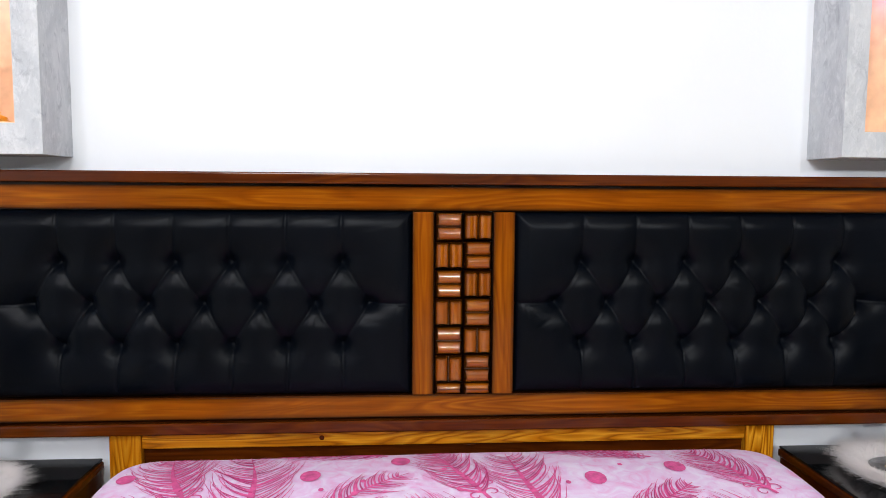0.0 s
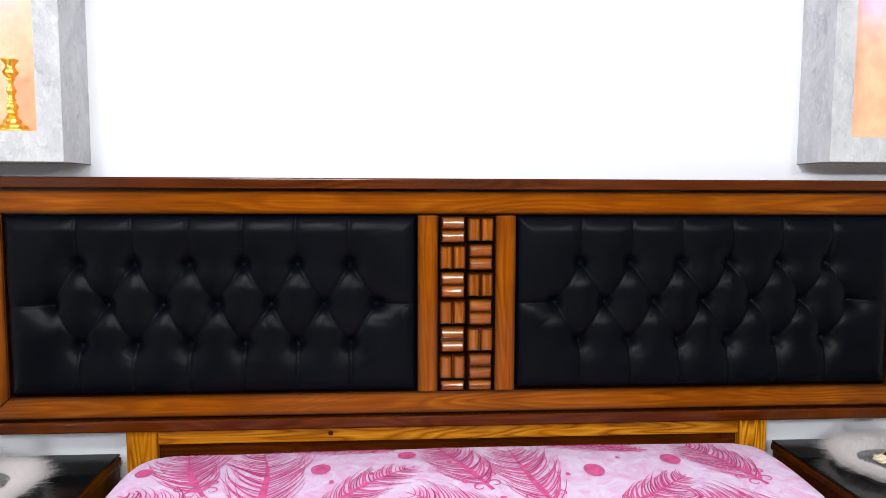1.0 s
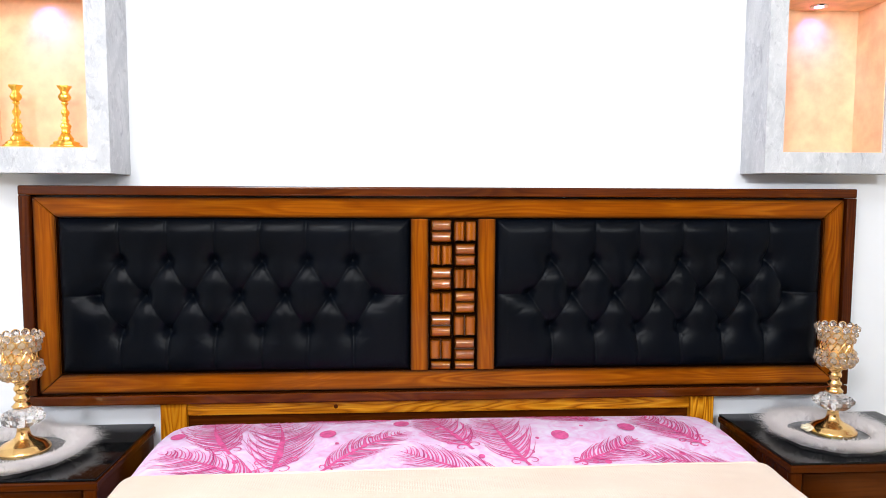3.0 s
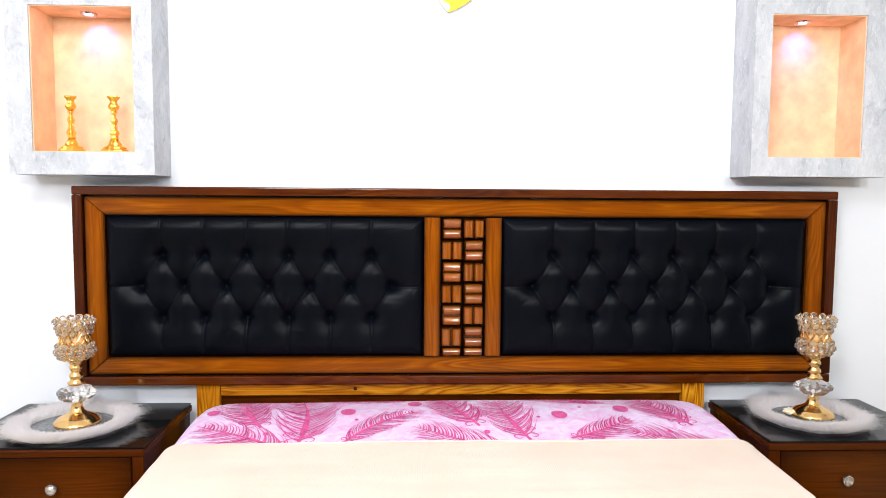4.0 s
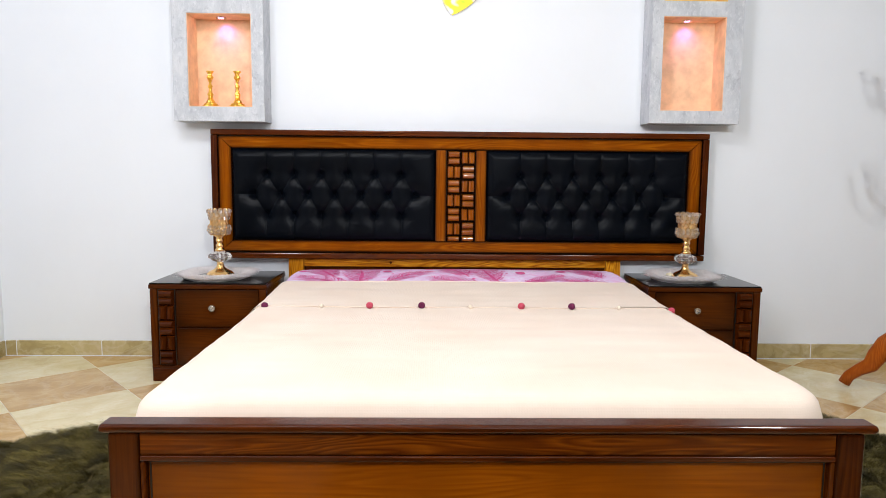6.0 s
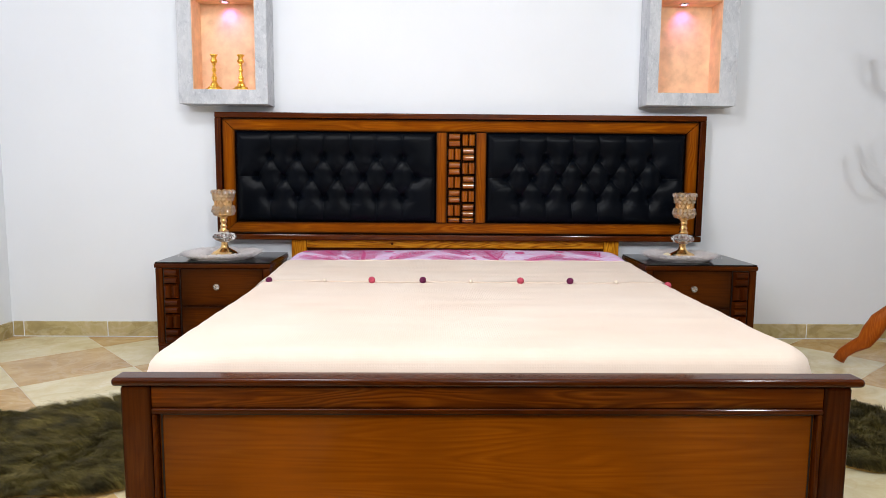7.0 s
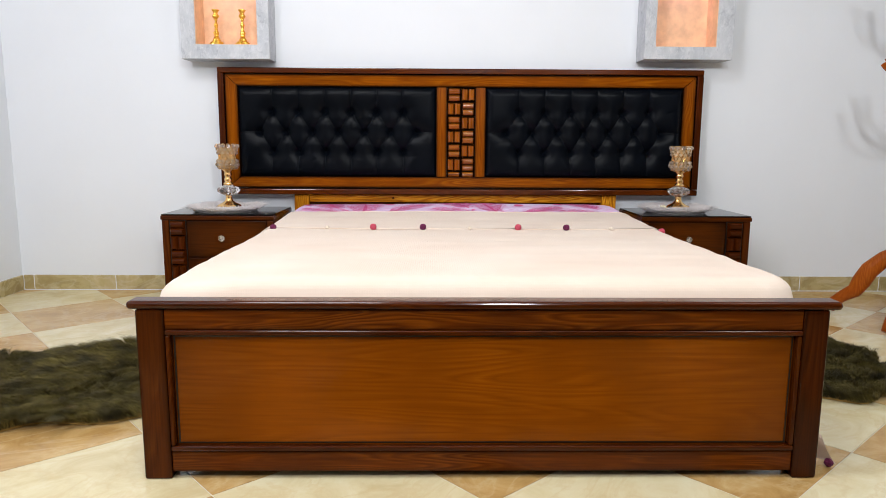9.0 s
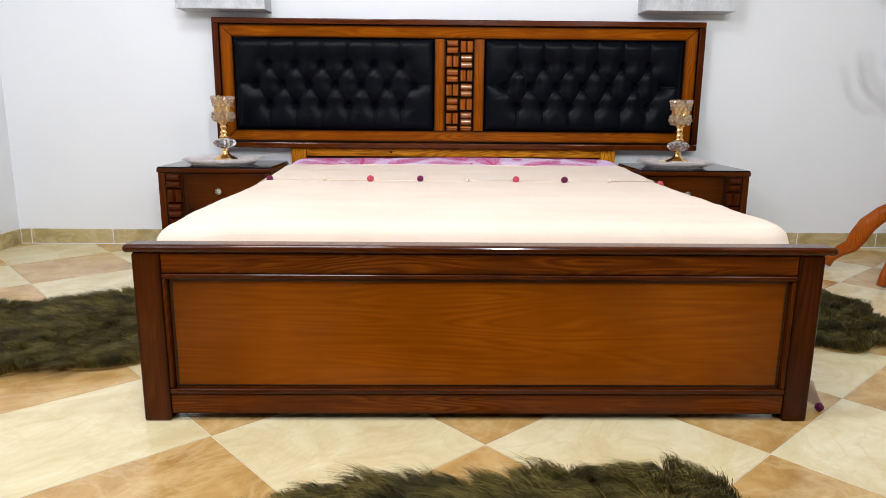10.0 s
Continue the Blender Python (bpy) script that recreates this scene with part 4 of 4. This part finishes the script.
# ---- wall ornament: mirror-gold leaves ----
def petal_mesh(points, width):
    """A leaf along a curved midrib in x and z, widest in the middle."""
    n = 24
    mid = []
    (ax, az), (bx, bz), (cx, cz) = points
    for i in range(n + 1):
        f = i / n
        mid.append(((1 - f) ** 2 * ax + 2 * f * (1 - f) * bx + f * f * cx, (1 - f) ** 2 * az + 2 * f * (1 - f) * bz + f * f * cz))
    left, right = [], []
    for i, (x, z) in enumerate(mid):
        px, pz = mid[min(i + 1, n)][0] - mid[max(i - 1, 0)][0], mid[min(i + 1, n)][1] - mid[max(i - 1, 0)][1]
        l = math.hypot(px, pz)
        w = width * math.sin(math.pi * i / n) ** 0.8 / 2 + 0.0004
        left.append((x - pz / l * w, z + px / l * w))
        right.append((x + pz / l * w, z - px / l * w))
    return prism(left + right[::-1], -0.014, -0.006)


ORN, _t, _b = material("gold_green_reflection_foil", 0.25, 0.35)
_v = coords(_t, (1, 1, 1))
# whitish patches: the mirror's reflection of the room painted into the colour
_c = ramp(_t, noise_tex(_t, _v, 10, 2), [(0.48, (0.78, 0.75, 0.68)), (0.53, (0.80, 0.62, 0.03)), (0.60, (0.72, 0.66, 0.02)), (0.68, (0.28, 0.62, 0.02))])
_t.links.new(_c, _b.inputs["Base Color"])
orn = thing("wall_ornament", (0.05, 0, 2.2), "mirror-gold and green leaf-shaped wall ornament over the bed", "wall ornament")
part("hub", prism([(0.16 * math.cos(2 * math.pi * i / 40), 0.10 + 0.16 * math.sin(2 * math.pi * i / 40)) for i in range(40)], -0.006, 0.0), MIRROR, orn)
for pts, w in ((((-0.105, -0.375), (-0.06, -0.16), (0.07, 0.09)), 0.27), (((0.238, -0.284), (0.35, -0.16), (0.28, 0.06)), 0.04), (((-0.46, -0.14), (-0.27, -0.26), (-0.03, -0.02)), 0.10),
               (((-0.42, 0.16), (-0.28, 0.30), (-0.06, 0.16)), 0.10), (((0.05, 0.48), (0.08, 0.30), (0.0, 0.14)), 0.10), (((0.36, 0.34), (0.28, 0.18), (0.06, 0.14)), 0.09)):
    part("leaf", petal_mesh(pts, w), ORN, orn)


# ---- coat rack ----
rack = thing("coat_rack", (2.130, -0.74, 0), "turned orange wooden coat rack standing in the corner", "coat rack")
part("pole", lathe([(0.030, 0.30), (0.034, 0.34), (0.026, 0.42), (0.030, 0.60), (0.024, 0.70), (0.028, 0.95), (0.022, 1.10), (0.030, 1.18), (0.026, 1.26), (0.030, 1.34), (0.022, 1.48), (0.030, 1.60), (0.018, 1.68), (0.026, 1.74), (0.010, 1.78)], 24), RACK, rack, smooth=True)
for k, a in enumerate((144, 216, 36, 324)):
    ca, sa = math.cos(radians(a)), math.sin(radians(a))
    pts = [(0.37, 0.012), (0.352, 0.05), (0.315, 0.085), (0.27, 0.115), (0.245, 0.165), (0.215, 0.225), (0.16, 0.285), (0.09, 0.335), (0.015, 0.42)]
    part("leg", tube([(r * ca, r * sa, z + 0.012) for r, z in pts], [0.027, 0.027, 0.029, 0.036, 0.043, 0.043, 0.038, 0.034, 0.032], 10, 0.7), RACK, rack, smooth=True)
for zc, reach, turn in ((1.06, 0.285, 0), (1.46, 0.265, 25)):
    for a in (0, 60, 120, 180, 240, 300):
        ca, sa = math.cos(radians(a + turn)), math.sin(radians(a + turn))
        pts = [(0.01, 0.0), (0.10, -0.015), (reach - 0.11, 0.0), (reach - 0.05, 0.05), (reach - 0.045, 0.11), (reach - 0.02, 0.155)]
        part("hook", tube([(r * ca, r * sa, zc + z) for r, z in pts], [0.016, 0.014, 0.015, 0.015, 0.013, 0.021], 8), RACK, rack, smooth=True)


# ---- sheepskin rugs ----
def rug(at, rx, ry, turn, seed, strands, label, lobes=()):
    r = thing("fur_rug", at, label, "rug", "fur rugs round the bed")
    r.rotation_euler = (0, 0, radians(turn))
    rng = random.Random(seed)
    ph = [rng.uniform(0, 6.28) for _ in range(4)]

    def rim(a):
        square = (abs(math.cos(a)) ** 5 + abs(math.sin(a)) ** 5) ** (-1 / 5)
        swell = sum(k * math.exp(-((((a - c + math.pi) % (2 * math.pi)) - math.pi) / 0.28) ** 2) for c, k in lobes)
        return square * (1 + swell + 0.05 * math.sin(2 * a + ph[0]) + 0.06 * math.sin(4 * a + ph[1]) + 0.05 * math.sin(7 * a + ph[2]) + 0.03 * math.sin(11 * a + ph[3]))

    bm = bmesh.new()
    low = [bm.verts.new((rx * rim(2 * math.pi * i / 90) * math.cos(2 * math.pi * i / 90), ry * rim(2 * math.pi * i / 90) * math.sin(2 * math.pi * i / 90), 0.001)) for i in range(90)]
    for v in low:
        v.co.x, v.co.y = v.co.x * 0.955, v.co.y * 0.955
    up = [bm.verts.new((v.co.x * 0.99, v.co.y * 0.99, 0.010)) for v in low]
    bm.faces.new(low[::-1])
    bm.faces.new(up)
    for i in range(90):
        bm.faces.new((low[i], low[(i + 1) % 90], up[(i + 1) % 90], up[i]))
    part("hide", bm, HIDE, r, "tan hide underside")
    roots = []
    for _ in range(strands):
        a, k = rng.uniform(0, 2 * math.pi), math.sqrt(rng.random()) * 0.99
        x, y = rx * rim(a) * k * math.cos(a), ry * rim(a) * k * math.sin(a)
        roots.append((x, y, 0.009))

    def comb(x, y):
        t = 2.5 * noise.noise((x * 2.2 + seed, y * 2.2, 0.3)) + 3.6
        f = 0.8
        # strands of one lock lean to its middle
        gx, gy = math.floor(x / 0.042), math.floor(y / 0.042)
        h = noise.noise_vector((gx * 1.37 + seed, gy * 1.91, 0.7))
        cx, cy = (gx + 0.5 + 0.5 * h.x) * 0.042, (gy + 0.5 + 0.5 * h.y) * 0.042
        return f * math.cos(t) + 8.5 * (cx - x) + 0.5 * h.x + 0.1 * x / rx, f * math.sin(t) + 8.5 * (cy - y) + 0.5 * h.y + 0.1 * y / ry

    tagged(fur("long_fur", roots, FUR_OLIVE, r, 0.052, 0.0008, 0.2, seed, comb), "long olive-brown fur pile", kind="stuff")


rug((-1.42, -1.56, 0), 0.54, 0.42, 18, 21, 100000, "shaggy olive-brown fur rug lying on the tiles beside the bed")
rug((1.22, -1.33, 0), 0.34, 0.37, 4, 22, 70000, "shaggy dark olive fur rug on the tiles beside the bed")
rug((0.02, -2.95, 0), 0.445, 0.43, 10, 23, 130000, "shaggy olive fur rug lying in front of the footboard", ((0.66, 0.12), (1.25, -0.06), (2.45, 0.11)))

# ---- skirting tiles and floor tiles ----
skirting = tagged(new("baseboard"), "low olive-beige marble tile skirting", "baseboard", kind="structure")
edges = [WEST + 0.012, -2.40, -1.942, -1.484, -1.026, -0.568, -0.11, 0.348, 0.80, 1.037, 1.495, 1.953, 2.411, 2.869, EAST]
for a, b in zip(edges, edges[1:]):
    part("tile", box(a + 0.0015, b - 0.0015, -0.0125, 0, 0.0, 0.084, 0.0015, 1), SKIRT_TILE, skirting)
y = -0.0125
while y > SOUTH + 0.1:
    part("tile", box(WEST, WEST + 0.0125, y - 0.4565, y - 0.0015, 0.0, 0.084, 0.0015, 1), SKIRT_TILE, skirting)
    y -= 0.458
part("joint_bed", box(WEST + 0.002, EAST, -0.0117, 0, 0.0, 0.0835, 0), WALL, skirting)
part("joint_bed", box(WEST, WEST + 0.0117, SOUTH, -0.0127, 0.0, 0.0835, 0), WALL, skirting)

part("white_caulk", box(WEST + 0.0126, EAST, -0.0175, -0.0126, 0.0002, 0.004, 0.001, 1), WALL, skirting)
DIAG = 0.661
ang = radians(-3.75)
av, bv = Vector((math.cos(ang), math.sin(ang), 0)) * DIAG, Vector((-math.sin(ang), math.cos(ang), 0)) * DIAG
start = Vector((-0.674, -2.300, 0))
half = DIAG / math.sqrt(2) / 2 - 0.0013
spin = Matrix.Rotation(ang + math.pi / 4, 4, "Z")
shared = {}
for i in range(-14, 15):
    for j in range(-14, 15):
        for kind, off in (("cream", 0.5 * av), ("tan", 0.5 * bv)):
            c = start + i * av + j * bv + off
            if not (WEST - 0.32 < c.x < EAST + 0.32 and SOUTH - 0.32 < c.y < 0.32):
                continue
            mat = CREAM_TILE if kind == "cream" else TAN_TILE
            inside = WEST + 0.34 < c.x < EAST - 0.34 and SOUTH + 0.34 < c.y < -0.34
            m = Matrix.Translation(c) @ spin
            if inside and kind in shared:
                again(shared[kind], "tile", floor, m)
                continue
            bm = box(-half, half, -half, half, -0.0011, 0.0, 0.0004, 1)
            if not inside:
                inv = m.inverted()
                for co, no in (((WEST, 0, 0), (-1, 0, 0)), ((EAST, 0, 0), (1, 0, 0)), ((0, 0, 0), (0, 1, 0)), ((0, SOUTH, 0), (0, -1, 0))):
                    bmesh.ops.bisect_plane(bm, geom=bm.verts[:] + bm.edges[:] + bm.faces[:], plane_co=inv @ Vector(co), plane_no=inv.to_3x3() @ Vector(no), clear_outer=True)
                if len(bm.faces) < 2:
                    bm.free()
                    continue
            ob = part("tile", bm, mat, floor)
            ob.matrix_basis = m
            if inside:
                shared[kind] = ob
